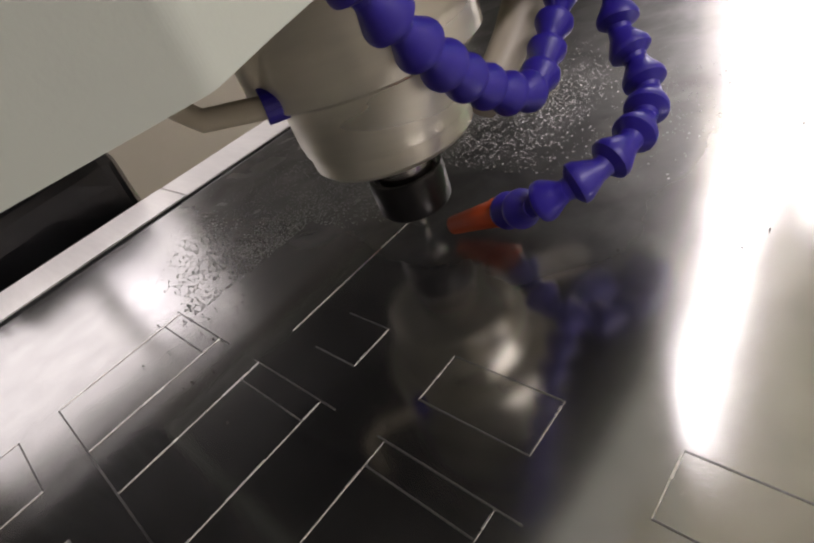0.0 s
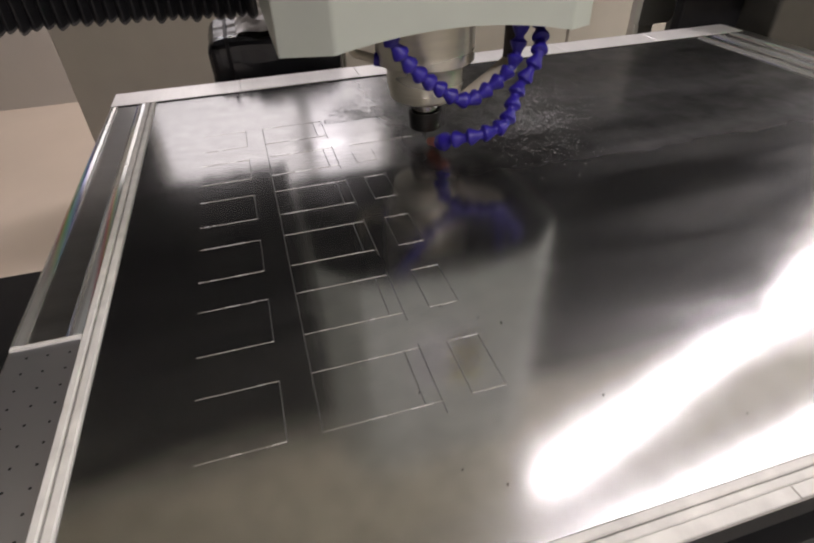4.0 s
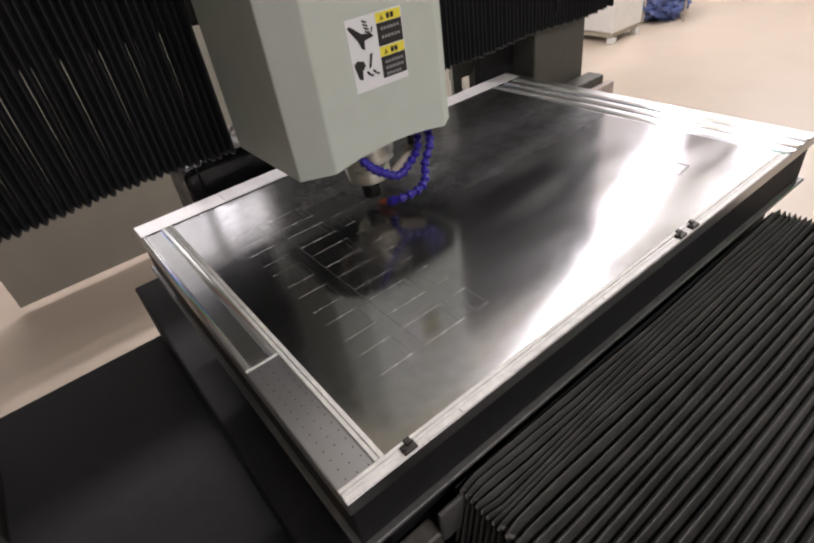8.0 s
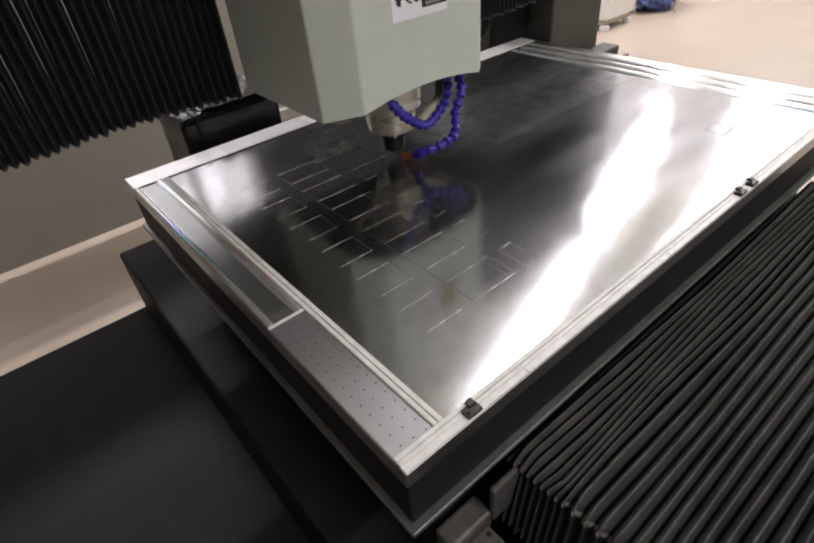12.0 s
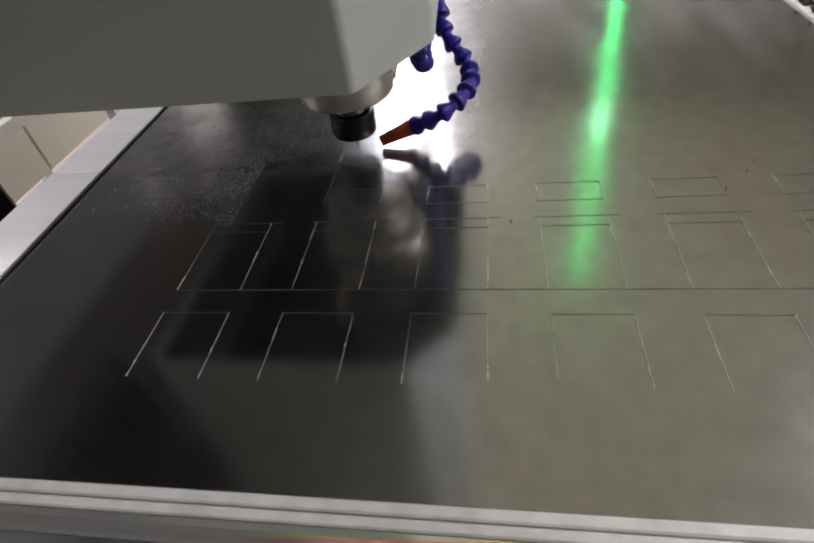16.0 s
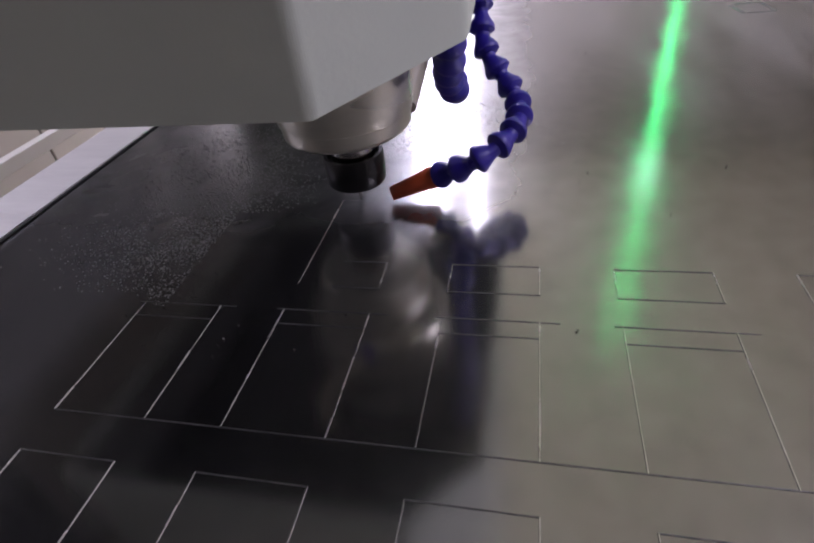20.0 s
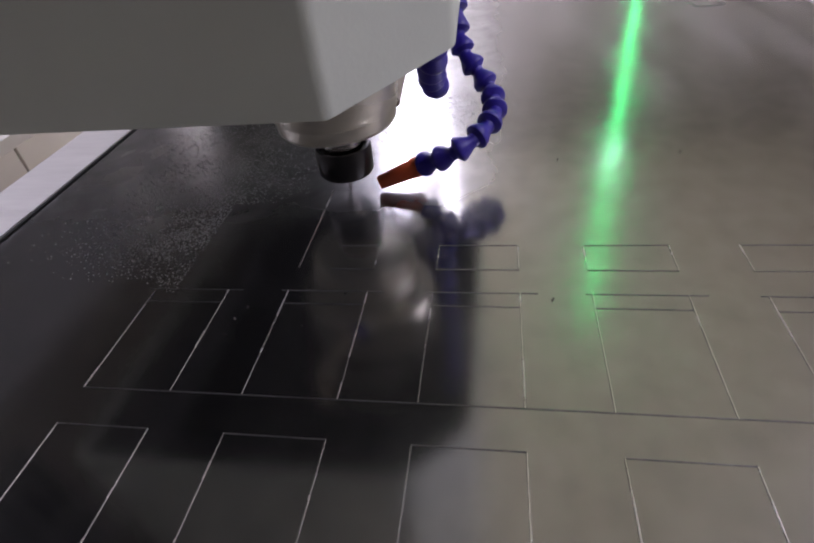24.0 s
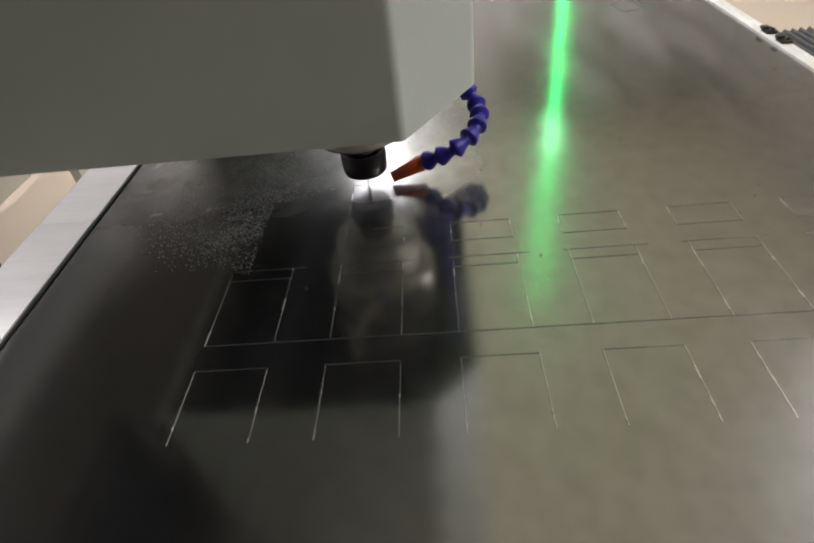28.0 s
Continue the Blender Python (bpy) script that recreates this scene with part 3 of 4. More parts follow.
# ---------------------------------------------------------------- way cover in front of the table
M_TRIM = material("frayed_grey_stitching", (0.13, 0.125, 0.115), 0.8, vary=0.4, scale=150)
BX0, BX1, BY1, BZ, PITCH = 0.092, 1.02, 0.000, -0.130, 0.0156
cover = thing("way_cover", "dusty black rubber bellows cover with deep folds", "bellows cover", (0.55, -0.4, -0.5))
NF = 54
DEPTH = 0.105
ROUND = [(0.0, -0.020), (-.16, -0.013), (-.34, -0.004), (-.44, -0.0005), (-.52, 0.0), (-.60, -0.002), (-.74, -0.011), (-1.0, -0.020)]
edge_y = BY1
for k in range(NF):
    wide = PITCH * ((.62 + .14 * math.sin(k * 2.7)) if k < 8 else 1.0 + .06 * math.sin(k * 1.9))
    flat_top = .62 + .1 * math.sin(k * 3.3) if k < 7 else 1.0
    bm, trim = bmesh.new(), bmesh.new()
    cols, lines = [], []
    xs = [BX0 + .004, BX0 + .03, BX0 + .10, BX0 + .22, (BX0 + BX1) / 2, BX1 - .03, BX1 - .004]
    for u, dz in ROUND:
        y = edge_y + u * wide
        ring = [bm.verts.new((BX0 - .020 - dz * .6, y - .004, BZ - DEPTH + .004 * math.sin(k * 2.1))), bm.verts.new((BX0 + .004 - dz * .7, y, BZ - .012 + dz * .4))]
        for j, x in enumerate(xs):
            wave = .0035 * math.sin(x * 9 + k * .8) * (1.15 if k < 9 else .45) + .0015 * noise.noise(Vector((x * 7, k * 1.3, 0)))
            ring.append(bm.verts.new((x, y + wave * (0 if j in (0, 6) else 1), BZ + dz * flat_top + .0012 * noise.noise(Vector((x * 5, k, 2))))))
        ring += [bm.verts.new((BX1 - .004 + dz * .7, y, BZ - .012 + dz * .4)), bm.verts.new((BX1 - .016 + dz * .3, y - .004, BZ - DEPTH))]
        cols.append(ring)
        c = Vector((BX0 + .003 - dz * .55, y, BZ - .004 + dz * .7))
        lines.append([trim.verts.new(c + Vector((-.0018, 0, -.004))), trim.verts.new(c + Vector((-.0012, 0, .0015))), trim.verts.new(c + Vector((.003, 0, .0032)))])
    for a, b in zip(cols, cols[1:]):
        for j in range(len(a) - 1):
            bm.faces.new((a[j], a[j + 1], b[j + 1], b[j]))
    for a, b in zip(lines, lines[1:]):
        for j in range(2):
            trim.faces.new((a[j], a[j + 1], b[j + 1], b[j]))
    fold = part("fold", bm, M_RUBBER, cover, smooth=True)
    part("corner_trim", trim, M_TRIM, fold, "frayed paler corner stitching")
    edge_y -= wide
part("inner_frame", box(BX0 + .03, edge_y, BZ - .34, BX1 - .03, BY1 - .004, BZ - .045), M_BLACK, cover)
part("end_flap", box(BX0 - .040, BY1 - .012, BZ - .075, BX0 + .006, BY1 - .004, BZ - .008, .003), M_RUBBER, cover, "flat corner flap")
part("end_plate", box(BX0 + .004, BY1 + .002, BZ - DEPTH, BX1 - .004, BY1 + .008, BZ - .012), M_BLACK, cover)

# machine base and bracket
base = thing("machine_base", "dark painted steel base of the engraving machine", "machine base", (0.55, 0, FLOOR_Z))
part("bed", box(-0.56, -1.1, FLOOR_Z, 1.20, 1.15, -0.48, .01), M_BLACK, base)
part("side_sill", box(-0.10, -1.1, -0.48, 0.062, 1.15, -0.30, .006), M_BLACK, base)
part("side_sill", box(1.06, -1.1, -0.48, 1.20, 1.15, -0.30, .006), M_BLACK, base)
br = thing("bolt_bracket", "grey stepped metal bracket with small bolt holes", "bracket", (0.0, -0.03, -0.2))
part("upper_block", box(-0.012, -0.010, -0.222, 0.054, 0.022, -0.184, .005), M_BRACKET, br)
part("lower_block", box(-0.016, -0.058, -0.216, 0.044, -0.0105, -0.200, .002), M_BRACKET, br)
part("stem", box(-0.006, -0.046, -0.30, 0.040, 0.016, -0.2165, .002), M_BLACK, br, "dark steel stem")
for hx, hy in ((-0.008, -0.049), (0.036, -0.049), (-0.008, -0.020), (0.036, -0.020)):
    part("bolt_hole", lathe([(.0034, 0), (.0034, .0008)], (hx, hy, -.2004), 10), M_HOLE, br)

# ---------------------------------------------------------------- gantry
GY, GZ0, GZ1 = 0.745, 0.117, 0.84
gantry = thing("gantry", "machine gantry with black folded dust covers on dark columns", "gantry", (0.55, 0.95, FLOOR_Z))
part("beam", box(-1.10, GY + .05, 0.35, 1.53, GY + .36, GZ1, .01), M_DARKPAINT, gantry)
part("beam_cap", box(-1.11, GY - .01, GZ1, 1.54, GY + .38, GZ1 + .03, .006), M_PAINT, gantry)
for cx0, cx1 in ((1.16, 1.40), (-0.82, -0.58)):
    col = part("column", box(cx0, GY + .032, FLOOR_Z, cx1, GY + .33, 0.349, .006), M_DARKPAINT, gantry)
    part("column_foot", box(cx0 + .02, GY - .03, -0.12, cx1 + .035, GY + .031, -0.075, .006), M_BRACKET, col, "chipped metal foot plate")
    part("foot_block", box(cx1 - .10, GY - .055, -0.155, cx1 + .06, GY - .031, -0.100, .005), M_FOOT, col, "chipped paler foot block")


def pleats(x0, x1, name):
    """Vertical folds of a dust cover between x0 and x1, each with a rounded lower hem."""
    n = int((x1 - x0) / 0.0150)
    step = (x1 - x0) / n
    for k in range(n):
        a = x0 + k * step
        sag = 0.0022 * math.sin(k * 2.3) + 0.004 * math.sin(k * .21)
        bm = bmesh.new()
        pts = [(0, .010, .004), (.22, .004, .0012), (.42, -.001, 0), (.58, -.001, 0), (.78, .004, .0012), (1, .010, .004), (1, .016, .004), (0, .016, .004)]
        lo = [bm.verts.new((a + u * step, GY + d, GZ0 + sag + h)) for u, d, h in pts]
        mid = [bm.verts.new((a + u * step + .002 * math.sin(k * 1.7), GY + d + .002 * math.sin(k * 3.1), GZ0 + .22)) for u, d, h in pts]
        hi = [bm.verts.new((a + u * step, GY + d, GZ1 - .002)) for u, d, h in pts]
        for r, q in ((lo, mid), (mid, hi)):
            for j in range(8):
                bm.faces.new((r[j], r[(j + 1) % 8], q[(j + 1) % 8], q[j]))
        bm.faces.new(lo)
        bm.faces.new(hi)
        fold = part(name, bm, M_BELLOWS, gantry)
        hem = bmesh.new()
        for (u, d, h), (v, e, i) in zip(pts[:5], pts[1:6]):
            hem.faces.new([hem.verts.new(c) for c in ((a + u * step, GY + d - .0006, GZ0 + sag + h), (a + v * step, GY + e - .0006, GZ0 + sag + i), (a + v * step, GY + e - .0006, GZ0 + sag + i + .0035), (a + u * step, GY + d - .0006, GZ0 + sag + h + .0035))])
        part("hem", hem, M_HEM, fold, "pale stitched hem")


M_HEM = material("grey_stitched_hem", (0.075, 0.072, 0.068), 0.7, vary=0.3, scale=200)
pleats(0.54, 1.480, "pleat")
pleats(-1.05, 0.188, "pleat")
# black box standing in for the shadow beside the column
part("shadow_box", box(1.008, GY + .115, -0.30, 1.158, GY + .14, 0.349, .004), M_BLACK, gantry)
part("cover_end", box(1.4805, GY - .004, GZ0, 1.492, GY + .04, GZ1 - .002, .003), M_BLACK, gantry)
clip = thing("cover_tie", "small black knotted tie on the folded cover", "cable tie", (1.20, GY - .006, .20))
part("knot", lathe([(.002, -.012), (.008, -.006), (.010, .004), (.005, .016), (.002, .020)], (1.20, GY - .008, .205), 10), M_BLACK, clip)
part("tail", sweep([(1.20, GY - .012, .194), (1.203, GY - .012, .17), (1.198, GY - .006, .150)], .003, 8), M_BLACK, clip)

# ---------------------------------------------------------------- machining head
HX0, HX1, HY, HZ = 0.240, 0.486, 0.425, 0.136
head = thing("machining_head", "grey-green painted machining head cover with a steel spindle", "machine head", (0.358, 0.520, HZ))
outline = [(HX0, HY), (HX1, HY), (HX1 + .050, HY + .044), (HX1 + .050, GY - .02), (HX0 - .050, GY - .02), (HX0 - .050, HY + .044)]


def inset(pts, d):
    cx, cy = sum(p[0] for p in pts) / len(pts), sum(p[1] for p in pts) / len(pts)
    return [(x + (d if x < cx else -d), y + (d if y < cy else -d)) for x, y in pts]


def rounded(pts, r, n=8):
    """Outline with each corner turned into an arc of n steps."""
    out = []
    for k, (x, y) in enumerate(pts):
        c = Vector((x, y))
        u = (Vector(pts[k - 1]) - c).normalized()
        w = (Vector(pts[(k + 1) % len(pts)]) - c).normalized()
        for q in range(n + 1):
            t = q / n
            out.append(tuple(c + u * r * (1 - t) ** 2 + w * r * t ** 2))
    return out


HTOP = 0.57
SX, SY = 0.358, 0.520


def arched(x, y):
    """Height of the cover's lower edge: an arch across the front, running down over the chamfers to the low sides."""
    if y > HY + .030:
        return HZ - .0060 + .0035 * max(0.0, (HY + .044 - y) / .014)
    mid = (HX0 + HX1) / 2
    u = abs(x - mid) / ((HX1 - HX0) / 2)
    return HZ + .0025 + .0135 * (1 - u * u) if u < 1 else HZ + .0025 - .0050 * min(1.0, (u - 1) / .28)


def stepped_front(pts, n=18):
    """The outline with its long front side cut into n steps."""
    out = []
    for k, (x, y) in enumerate(pts):
        out.append((x, y))
        x1, y1 = pts[(k + 1) % len(pts)]
        if abs(y1 - y) < 1e-6 and y < HY + .02 and x1 - x > .1:
            out += [(x + (x1 - x) * q / n, y) for q in range(1, n)]
    return out


skin = stepped_front(rounded(outline, .0035))
inner = stepped_front(rounded(inset(outline, .004), .0025))
bm = bmesh.new()
rings = [[bm.verts.new((x, y, z if z else arched(x, y) + dz)) for x, y in pts] for pts, z, dz in ((inner, 0, .012), (inner, 0, .0008), (skin, 0, 0), (skin, HTOP, 0))]
for a, b in zip(rings, rings[1:]):
    for k in range(len(skin)):
        q = (k + 1) % len(skin)
        bm.faces.new((a[k], a[q], b[q], b[k]))
bm.faces.new(rings[-1])
part("cover", bm, M_PAINT, head)
# lining coloured near black for the shade in the hollow cover
lin = bmesh.new()
hem = stepped_front(inset(outline, .0045))
la = [lin.verts.new((x, y, arched(x, y) + .006)) for x, y in hem]
lb = [lin.verts.new((x, y, HTOP - .05)) for x, y in hem]
for k in range(len(hem)):
    lin.faces.new((la[k], la[(k + 1) % len(hem)], lb[(k + 1) % len(hem)], lb[k]))
lin.faces.new(lb)
part("lining", lin, M_LINING, head, "dark lining that deepens the shade inside the cover")
part("spindle_mount", box(SX - .085, SY - .04, .21, SX + .085, GY - .03, .25, .003), M_BLACK, head)
part("carriage_plate", box(HX1 + .0505, .682, .128, HX1 + .122, GY - .021, HTOP - .01, .003), M_BLACK, head, "black side plate of the carriage")
part("slide_plate", box(HX0 - .03, GY - .019, HZ + .03, HX1 + .03, GY + .012, HTOP - .004, .003), M_DARKPAINT, head)
SUP = 0.0045
part("spindle_barrel", lathe([(.046, .0935), (.0555, .0940), (.0570, .0955), (.0570, .21), (.040, .215)], (SX, SY, SUP), 64), M_SPINDLE, head, "pale machined spindle barrel", "edged")
part("spindle_nose", lathe([(.014, .0510), (.0385, .0511), (.0405, .0520), (.0425, .0545), (.0428, .0600), (.0428, .0625), (.0440, .0632), (.0444, .0660), (.0450, .0690), (.0452, .0925), (.030, .0926)], (SX, SY, SUP), 64), M_SPINDLE, head, "pale nickel spindle nose", "edged")
part("nose_neck", lathe([(.0125, .030), (.0150, .031), (.0150, .0440), (.0170, .0450), (.0170, .0511), (.010, .0512)], (SX, SY, SUP), 40), M_STEEL, head)
part("collet_nut", lathe([(.0075, .0135), (.0172, .0120), (.0195, .0128), (.0207, .0145), (.0210, .0240), (.0210, .0330), (.0203, .0345), (.0182, .0346), (.0176, .0300), (.0140, .0299)], (SX, SY, SUP), 48), M_NUT, head, "black collet nut", "edged")
part("collet", lathe([(.0035, .0095), (.0055, .0100), (.0085, .0136)], (SX, SY, SUP), 24), M_STEEL, head)
part("cutter", lathe([(.0004, .0003), (.0014, .003), (.0016, .0150)], (SX, SY, 0), 12), M_STEEL, head, "thin steel cutter")

# warning label on the head
LX0, LX1, LZ0, LZ1, LY = 0.3080, 0.4150, 0.2530, 0.3635, HY
lab = thing("warning_label", "white warning label with yellow and black panels", "label", (.361, LY, .30))


def flat(x0, z0, x1, z1, d):
    bm = bmesh.new()
    bm.faces.new([bm.verts.new(p) for p in ((x0, LY - d, z0), (x1, LY - d, z0), (x1, LY - d, z1), (x0, LY - d, z1))])
    return bm


part("backing", box(LX0, LY - .0008, LZ0, LX1, LY + .0002, LZ1), M_LABELW, lab)
xm = LX0 + .056
CELLS = ((LZ1 - .0505, LZ1 - .0015), (LZ1 - .1000, LZ1 - .0520))
for z0, z1 in CELLS:
    part("yellow_band", flat(xm, z1 - .0145, LX1 - .0015, z1, .0012), M_LABELY, lab)
    part("black_panel", flat(xm, z0, LX1 - .0015, z1 - .0150, .0012), M_LABELK, lab)
    part("heading_bar", flat(xm + .021, z1 - .0115, xm + .027, z1 - .0035, .0016), M_LABELK, lab)
    part("heading_bar", flat(xm + .0285, z1 - .0115, xm + .035, z1 - .0035, .0016), M_LABELK, lab)
    tri = bmesh.new()
    tri.faces.new([tri.verts.new(p) for p in ((xm + .007, LY - .0016, z1 - .0115), (xm + .016, LY - .0016, z1 - .0115), (xm + .0115, LY - .0016, z1 - .0035))])
    part("warning_triangle", tri, M_INK2, lab)
    rows = 2 if z0 > LZ0 + .04 else 3
    for r in range(rows):
        for q in range(6 - (r == 2)):
            zc = z1 - .0215 - r * (.0125 if rows == 2 else .0095)
            part("text_bar", flat(xm + .0075 + q * .0063, zc - .0045, xm + .0118 + q * .0063, zc, .0016), M_INK, lab)
    # pictogram: a slanted dark shape under a tool, as plain shapes
    pic = bmesh.new()
    cx, cz = LX0 + .028, (z0 + z1) / 2

    def quad(pts, bm=pic):
        bm.faces.new([bm.verts.new((cx + a, LY - .0014, cz + b)) for a, b in pts])
    if rows == 2:
        quad(((-.026, .014), (-.022, .017), (-.002, .002), (-.010, -.008)))
        quad(((-.010, -.0081), (-.002, .0019), (.016, -.001), (.020, -.006), (.002, -.009), (.001, -.022), (-.005, -.020)))
        for q in range(4):
            quad(((.0015 + q * .0012, .021 - q * .0052), (.0105 + q * .0012, .0175 - q * .0052), (.0105 + q * .0012, .0145 - q * .0052), (.0015 + q * .0012, .018 - q * .0052)))
        quad(((.018, .008), (.021, .009), (.018, .001), (.015, .0005)))
    else:
        quad(((-.025, .010), (-.018, .015), (-.006, .012), (-.003, .004), (-.010, -.002), (-.012, -.016), (-.019, -.013)))
        quad(((.008, .020), (.013, .020), (.007, .000), (.002, -.002)))
        for q in range(4):
            quad(((-.004 + q * .006, -.006 - (q % 2) * .006), (-.001 + q * .006, -.004 - (q % 2) * .006), (.004 + q * .006, -.010 - (q % 2) * .003), (.001 + q * .006, -.012 - (q % 2) * .003)))
    part("pictogram", pic, M_LABELK, lab)


def segment_hose(name, label, points, n, r0, r1, tail=None):
    """A hose of ball-and-socket links along a line."""
    hose = thing(name, label, "coolant hose", points[0], group="coolant hoses")
    line = spline(points, n + 1)
    for k in range(n):
        a, b = line[k], line[k + 1]
        d = (b - a)
        L = d.length
        turn = d.to_track_quat("Z", "Y").to_matrix()
        prof = [(r0 * .66, -L * .15), (r0 * .76, L * .02), (r0 * .90, L * .14), (r1 * .99, L * .46), (r1 * 1.02, L * .56), (r1 * 1.0, L * .64), (r1 * .82, L * .72), (r0 * .76, L * .80), (r0 * .66, L * 1.05)]
        part("link", lathe(prof, a, 28, turn=turn), M_HOSE, hose, smooth="edged")
    if tail:
        a, b = line[-1], Vector(tail)
        d = b - a
        L = d.length
        part("nozzle", lathe([(r0 * .8, -.002), (r0 * 1.15, 0), (r0 * 1.12, .004), (r0 * 1.02, .006), (r0 * .70, L), (r0 * .45, L)], a, 20, turn=d.to_track_quat("Z", "Y").to_matrix()), M_ORANGE, hose, "orange nozzle tip", True)
    return hose


segment_hose("coolant_hose", "blue jointed coolant hose with an orange nozzle", [(.476, .478, .160), (.474, .470, .137), (.461, .442, .112), (.436, .436, .079), (.414, .413, .053), (.376, .411, .045), (.351, .435, .034), (.364, .466, .016)], 16, .0070, .0092, tail=(.356, .496, .007))
segment_hose("coolant_hose", "blue jointed coolant hose hanging in a loop", [(.290, .444, .165), (.299, .442, .141), (.322, .444, .111), (.350, .450, .088), (.382, .450, .069), (.415, .458, .079), (.443, .462, .101), (.450, .466, .160)], 17, .0070, .0090)
pipe = thing("air_pipe", "beige bent air pipe beside the spindle", "air pipe", (.455, .500, .12))
part("drop", sweep([(.452, .490, .20), (.452, .490, .098), (.450, .490, .090)], .0090, 20), M_CLAMP, pipe, "dark upright tube", "edged")
part("arm", sweep([(.452, .489, .092), (.430, .486, .078), (.392, .488, .056)], [.0115, .0110, .0080], 20), M_BEIGE, pipe, "", "edged")
fit = thing("coolant_fitting", "pale tube with a blue collar on the spindle", "pipe fitting", (.31, .53, .10))
part("tube", sweep([(.268, .548, .152), (.270, .546, .122), (.280, .537, .108), (.300, .520, .104)], .0050, 18), M_PIPE, fit, "", "edged")
part("collar", sweep([(.299, .521, .1043), (.307, .517, .1036)], .0076, 20), M_HOSE, fit, "blue collar")
part("stub", sweep([(.308, .517, .1035), (.322, .511, .102)], .0066, 18), M_SPINDLE, fit)

# ---------------------------------------------------------------- behind the gantry
wrapped = thing("wrapped_motor", "motor housing wrapped in black film behind the table", "motor housing", (.2, .95, 0))
bm = box(.098, .90, -.10, .33, 1.08, .052, .02, segments=4)
bmesh.ops.subdivide_edges(bm, edges=[e for e in bm.edges if e.calc_length() > .03], cuts=5, use_grid_fill=True)
for v in bm.verts:
    v.co += Vector((.004, .004, .006)) * noise.noise(v.co * 26)
part("film_wrap", bm, M_FILM, wrapped)
part("tape_band", box(.128, .897, -.06, .134, 1.084, .056, .001), M_BLACK, wrapped)
part("stand", box(.12, .92, -.48, .30, 1.06, -.10, .004), M_BLACK, wrapped)
rag = thing("crumpled_film", "crumpled whitish plastic film lying on the wrapped motor", "plastic film", (.22, .96, .055))
bm = bmesh.new()
bmesh.ops.create_grid(bm, x_segments=40, y_segments=24, size=.5)
for v in bm.verts:
    u, w = v.co.x, v.co.y
    h = .5 + .5 * noise.noise(Vector((u * 5, w * 5, 1))) + .35 * noise.noise(Vector((u * 13, w * 13, 4)))
    edge = max(0.0, 1 - (abs(u) * 2) ** 4) * max(0.0, 1 - (abs(w) * 2) ** 4)
    v.co = Vector((.235 + u * .17 + .006 * noise.noise(Vector((w * 6, 1, 2))), .975 + w * .12 + .01 * noise.noise(Vector((u * 6, 5, 2))), .058 + .040 * h * edge))
part("film", bm, M_CRUMPLE, rag)
back = thing("cream_partition", "sheet-metal partition, cream below and dark grey above", "partition", (.3, 2.2, FLOOR_Z))
for k in range(3):
    x = -.50 + k * 1.05
    part("panel", box(x, 2.19, FLOOR_Z + .04, x + 1.04, 2.215, 0.25, .004), M_PARTITION, back)
    part("post", box(x + 1.025, 2.216, FLOOR_Z, x + 1.065, 2.25, 1.41, .003), M_WHITE, back)
# upper part, out of view, is darkened so the sheet mirrors less light
for a, c, d, e in ((-.50, .254, 2.64, PANE[2] - .002), (-.50, PANE[3] + .002, 2.64, 1.40), (-.50, PANE[2], PANE[0] - .002, PANE[3]), (PANE[1] + .002, PANE[2], 2.64, PANE[3])):
    part("upper_panel", box(a, 2.19, c, d, 2.215, e, .001), M_DIMWALL, back, "unseen dark grey upper panel that dims reflections")
# assumed window round the glow; only its brightness shows, mirrored in the sheet
rw = thing("assumed_window_2", "wide frosted window assumed in the partition, out of view", "window", (.18, 2.19, .66), kind="structure")
for a, c, d, e in ((PANE[0] - .04, PANE[2] - .04, PANE[1] + .04, PANE[2]), (PANE[0] - .04, PANE[3], PANE[1] + .04, PANE[3] + .04), (PANE[0] - .04, PANE[2], PANE[0], PANE[3]), (PANE[1], PANE[2], PANE[1] + .04, PANE[3])):
    part("window_frame", box(a, 2.165, c, d, 2.1885, e, .003), M_WHITE, rw)
wk = thing("work_lamp", "small round work lamp on the partition, switched on", "work lamp", (.42, 2.17, .68))
part("body", lathe([(.10, 0), (.125, .008), (.125, .030), (.09, .048)], (.42, 2.14, .68), 32, turn=Matrix.Rotation(radians(-90), 3, "X")), M_BLACK, wk)

# a plain grey-green panel beside the gantry, of unknown use
side_box = thing("side_panel", "grey-green sheet-metal side panel with a cut corner behind the table", "splash guard", (1.06, 1.02, -.48))
bm = bmesh.new()
ring = [(1.032, -.030), (1.112, -.030), (1.145, .004), (1.145, .345), (1.032, .345)]
fa = [bm.verts.new((x, 1.012, z)) for x, z in ring]
fb = [bm.verts.new((x, 1.030, z)) for x, z in ring]
for k in range(5):
    bm.faces.new((fa[k], fa[(k + 1) % 5], fb[(k + 1) % 5], fb[k]))
bm.faces.new(fa)
bm.faces.new(fb)
part("plate", bm, M_SIDEPANEL, side_box)
part("stand", box(1.036, 1.014, -.48, 1.075, 1.028, -.0305, .002), M_SIDEPANEL, side_box)
# a plain white steel frame of unknown use
rack = thing("white_tube_frame", "white square-tube steel frame standing before the partition", "rack", (1.2, 1.85, FLOOR_Z))
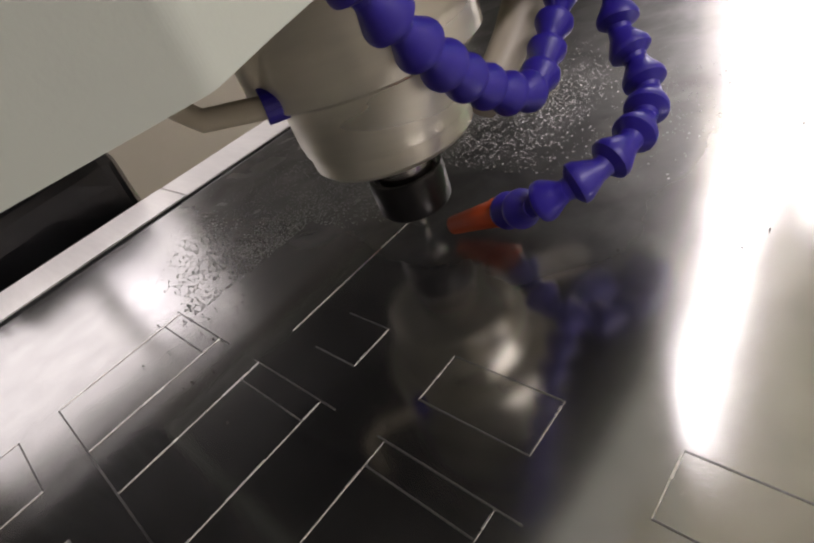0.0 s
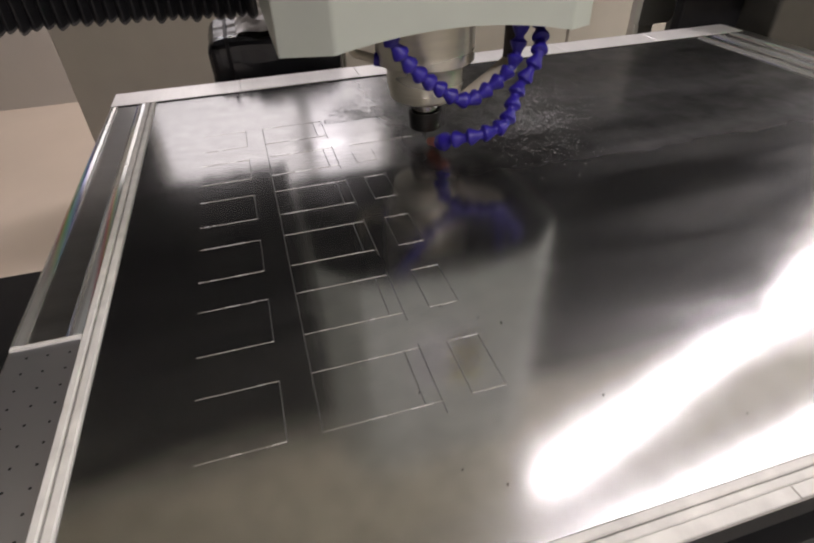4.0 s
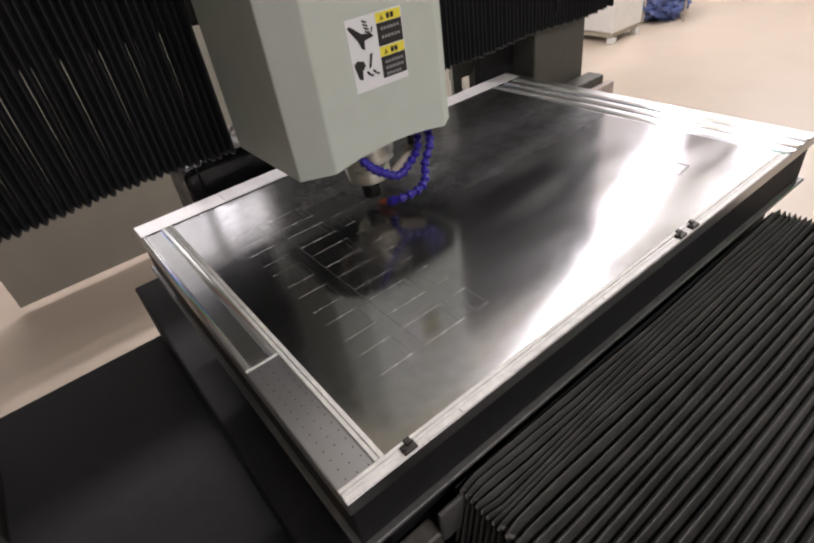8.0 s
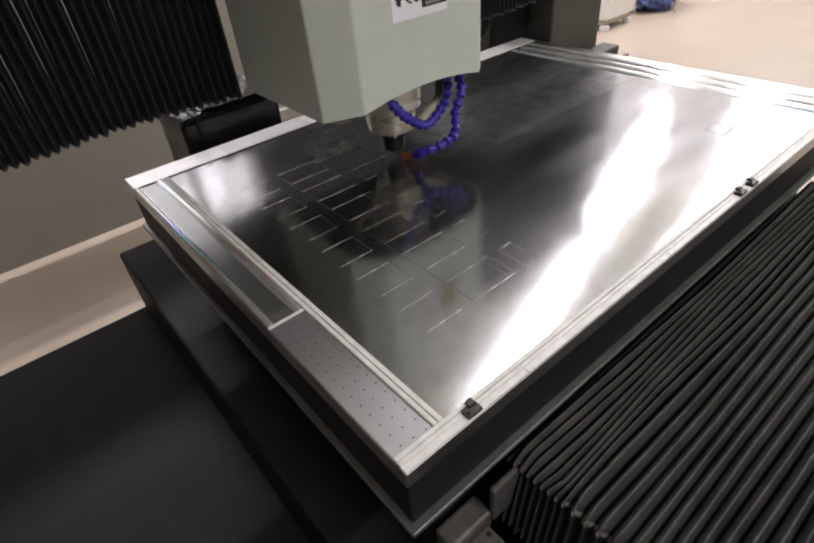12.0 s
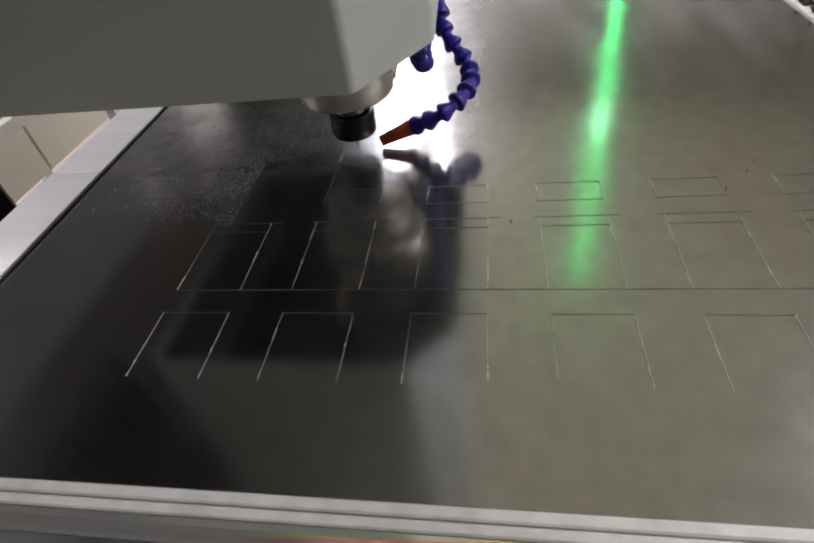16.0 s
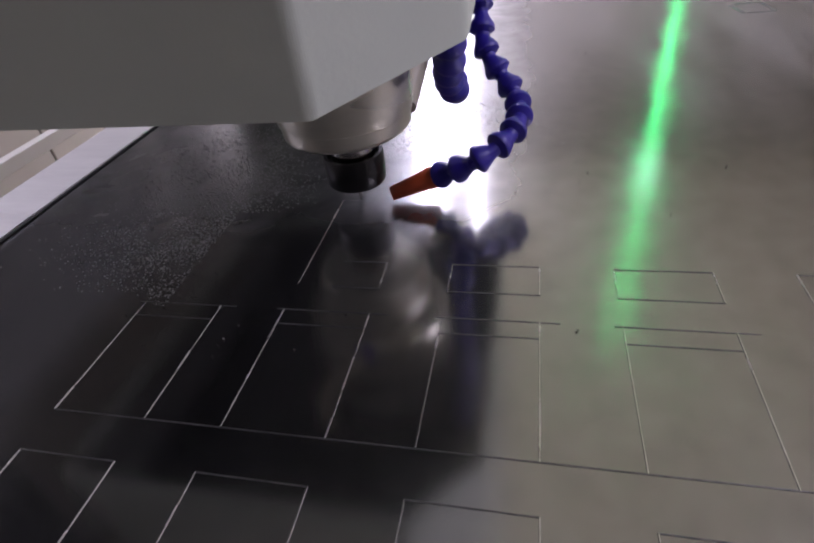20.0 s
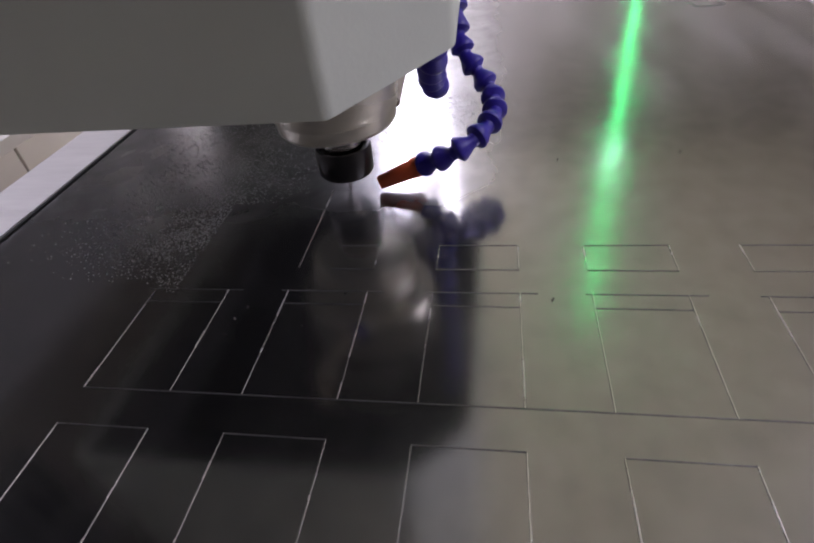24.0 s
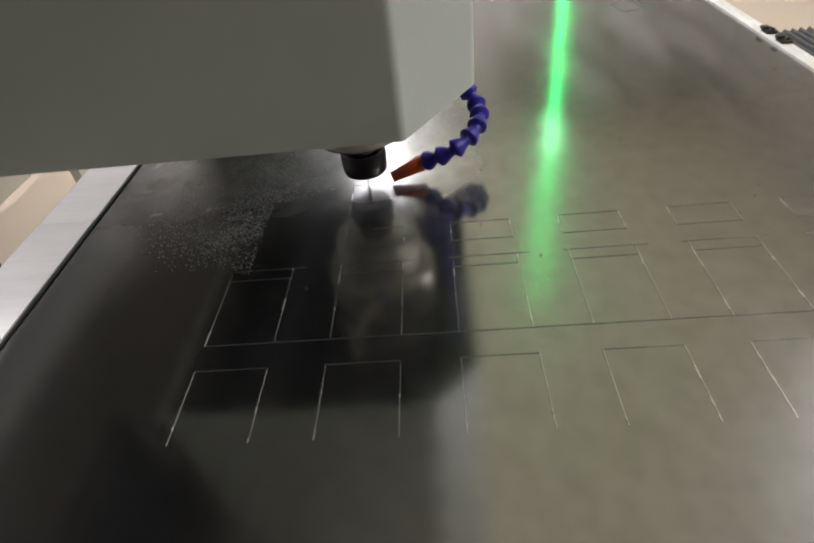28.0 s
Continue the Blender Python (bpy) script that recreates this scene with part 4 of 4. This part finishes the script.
part("post", box(1.665, 1.83, FLOOR_Z, 1.705, 1.87, 1.10, .003), M_WHITE, rack)
part("post", box(.30, 1.83, FLOOR_Z, .34, 1.87, 1.10, .003), M_WHITE, rack)
part("cross_bar", box(.3405, 1.832, -.385, 1.6645, 1.868, -.345, .003), M_WHITE, rack)
part("cross_bar", box(.3405, 1.832, 1.06, 1.6645, 1.868, 1.10, .003), M_WHITE, rack)

cab = thing("white_cabinet", "narrow white machine cabinet standing on short bright feet", "cabinet", (4.12, 2.5, FLOOR_Z))
part("body", box(3.93, 2.30, FLOOR_Z + .085, 4.33, 2.80, 1.0, .012), M_WHITE, cab)
part("plinth", box(3.95, 2.33, FLOOR_Z + .045, 4.31, 2.78, FLOOR_Z + .0845, .004), M_BEIGE, cab, "recessed beige plinth")
for fx, fy in ((3.96, 2.33), (4.29, 2.33), (3.96, 2.77), (4.29, 2.77)):
    part("foot", box(fx - .03, fy - .03, FLOOR_Z, fx + .03, fy + .03, FLOOR_Z + .0445, .006), M_WHITE, cab)


def lump(x, y, z, rx, ry, rz, rough, seed):
    """A crumpled heap with a flat underside."""
    bm = bmesh.new()
    bmesh.ops.create_icosphere(bm, subdivisions=4, radius=1)
    for v in bm.verts:
        q = v.co.copy()
        v.co = Vector((x + q.x * rx, y + q.y * ry, z + max(q.z, -.8) * rz)) + q * rough * (noise.noise(q * 3.1 + Vector((seed, 0, 0))) + .5 * noise.noise(q * 7.3 + Vector((0, seed, 0))))
    return bm


bag = thing("blue_bundle", "crumpled blue plastic bundle on the floor", "bundle", (4.84, 2.42, FLOOR_Z))
part("film", lump(4.84, 2.42, FLOOR_Z + .10, .25, .20, .115, .06, 0), M_BLUEBAG, bag)
tarp = thing("dark_tarp", "dark navy tarp heaped on a wire stand", "tarp", (4.92, 2.46, FLOOR_Z + .39))
part("cloth", lump(4.95, 2.46, FLOOR_Z + .60, .27, .25, .26, .10, 5), M_TARP, tarp)
cart = thing("wire_cart", "slim metal wire stand with leaning legs beside the cabinet", "wire stand", (4.88, 2.4, FLOOR_Z))
FEET = ((4.58, 2.44), (4.76, 2.16), (5.20, 2.36), (5.02, 2.66))
HEAD = [(4.89 + (x - 4.89) * .72, 2.40 + (y - 2.40) * .72) for x, y in FEET]
for (x, y), (u, w) in zip(FEET, HEAD):
    part("leg", sweep([(x, y, FLOOR_Z), (u, w, FLOOR_Z + 1.1)], .011, 10), M_STEEL, cart)
for h in (.37, 1.09):
    ring = [(x + (u - x) * h / 1.1, y + (w - y) * h / 1.1) for (x, y), (u, w) in zip(FEET, HEAD)]
    for k in range(4):
        part("rail", sweep([(*ring[k], FLOOR_Z + h), (*ring[(k + 1) % 4], FLOOR_Z + h)], .008, 8), M_STEEL, cart)
    if h < 1:
        for k in range(1, 6):
            p = [a + (b - a) * k / 6 for a, b in zip(ring[0], ring[1])]
            q = [a + (b - a) * k / 6 for a, b in zip(ring[3], ring[2])]
            part("shelf_wire", sweep([(*p, FLOOR_Z + h), (*q, FLOOR_Z + h)], .004, 6), M_STEEL, cart)

# ---------------------------------------------------------------- coolant drops and swarf on the sheet
M_WATER = material("whitened_coolant_drop", (0.92, 0.93, 0.94), 0.06, vary=0.02)
# drops stay partly opaque white, which stands in for their glints
M_WATER.node_tree.nodes["Principled BSDF"].inputs["Transmission Weight"].default_value = 0.55
M_WATER.node_tree.nodes["Principled BSDF"].inputs["IOR"].default_value = 1.42
rng = random.Random(7)


def drop_field(count, spots, lo, hi):
    verts, faces = [], []
    n = 0
    while n < count:
        cx, cy, sx, sy = spots[rng.randrange(len(spots))]
        x, y = rng.gauss(cx, sx), rng.gauss(cy, sy)
        if not (0.02 < x < 0.97 and 0.03 < y < 0.77) or (x < 0.34 and (y < 0.610 or x < 0.245 + 0.04 * noise.noise(Vector((y * 30, 2, 6))))) or (x < 0.42 and y < 0.565 + 0.05 * noise.noise(Vector((x * 24, y * 24, 9)))) or noise.noise(Vector((x * 22, y * 22, 3))) + .5 * noise.noise(Vector((x * 70, y * 70, 5))) < rng.uniform(-.7, .35):
            continue
        r = lo + (hi - lo) * rng.random() ** 3.0
        h = r * rng.uniform(.45, .8)
        q = rng.uniform(.7, 1.35)
        base = len(verts)
        for ring, (rr, zz) in enumerate(((1.0, -.04), (.86, .45), (.5, .85))):
            for k in range(8):
                a = k * math.pi / 4
                verts.append((x + r * q * rr * math.cos(a), y + r / q * rr * math.sin(a), 0.0001 + h * zz))
        verts.append((x, y, 0.0001 + h))
        for ring in range(2):
            for k in range(8):
                i, j = base + ring * 8 + k, base + ring * 8 + (k + 1) % 8
                faces.append((i, j, j + 8, i + 8))
        for k in range(8):
            faces.append((base + 16 + k, base + 16 + (k + 1) % 8, base + 24))
        n += 1
    me = bpy.data.meshes.new("coolant_drops")
    me.from_pydata(verts, [], faces)
    me.materials.append(M_WATER)
    for p in me.polygons:
        p.use_smooth = True
    return tagged(new("coolant_drops", me), "coolant drops, part whitened for sparkle, scattered over the metal sheet", "coolant drops", kind="stuff")


drop_field(20000, [(.36, .63, .07, .04), (.27, .63, .05, .04), (.42, .66, .07, .05), (.33, .63, .05, .03), (.50, .52, .04, .05), (.52, .61, .05, .05), (.46, .58, .05, .05)], .00015, .00080)
verts, faces = [], []
for k in range(70):
    x, y = rng.gauss(.240, .022), rng.gauss(.585, .022)
    if k > 25:
        x, y = rng.uniform(.22, .95), rng.uniform(.05, .50)
    a, l, w = rng.uniform(0, 6.28), rng.uniform(.0007, .0022), rng.uniform(.0002, .0006)
    b0 = len(verts)
    for u, s, z in ((-.5, -1, .0003), (-.5, 1, .0003), (0, 1, .0010), (.5, 1, .0004), (.5, -1, .0004), (0, -1, .0014)):
        dx, dy = u * l, s * w
        verts.append((x + dx * math.cos(a) - dy * math.sin(a), y + dx * math.sin(a) + dy * math.cos(a), z + .0002))
    faces += [(b0, b0 + 1, b0 + 2, b0 + 5), (b0 + 5, b0 + 2, b0 + 3, b0 + 4)]
me = bpy.data.meshes.new("swarf")
me.from_pydata(verts, [], faces)
me.materials.append(M_CLAMP)
tagged(new("swarf", me), "dark fine swarf lying on the metal sheet", "swarf", kind="stuff")
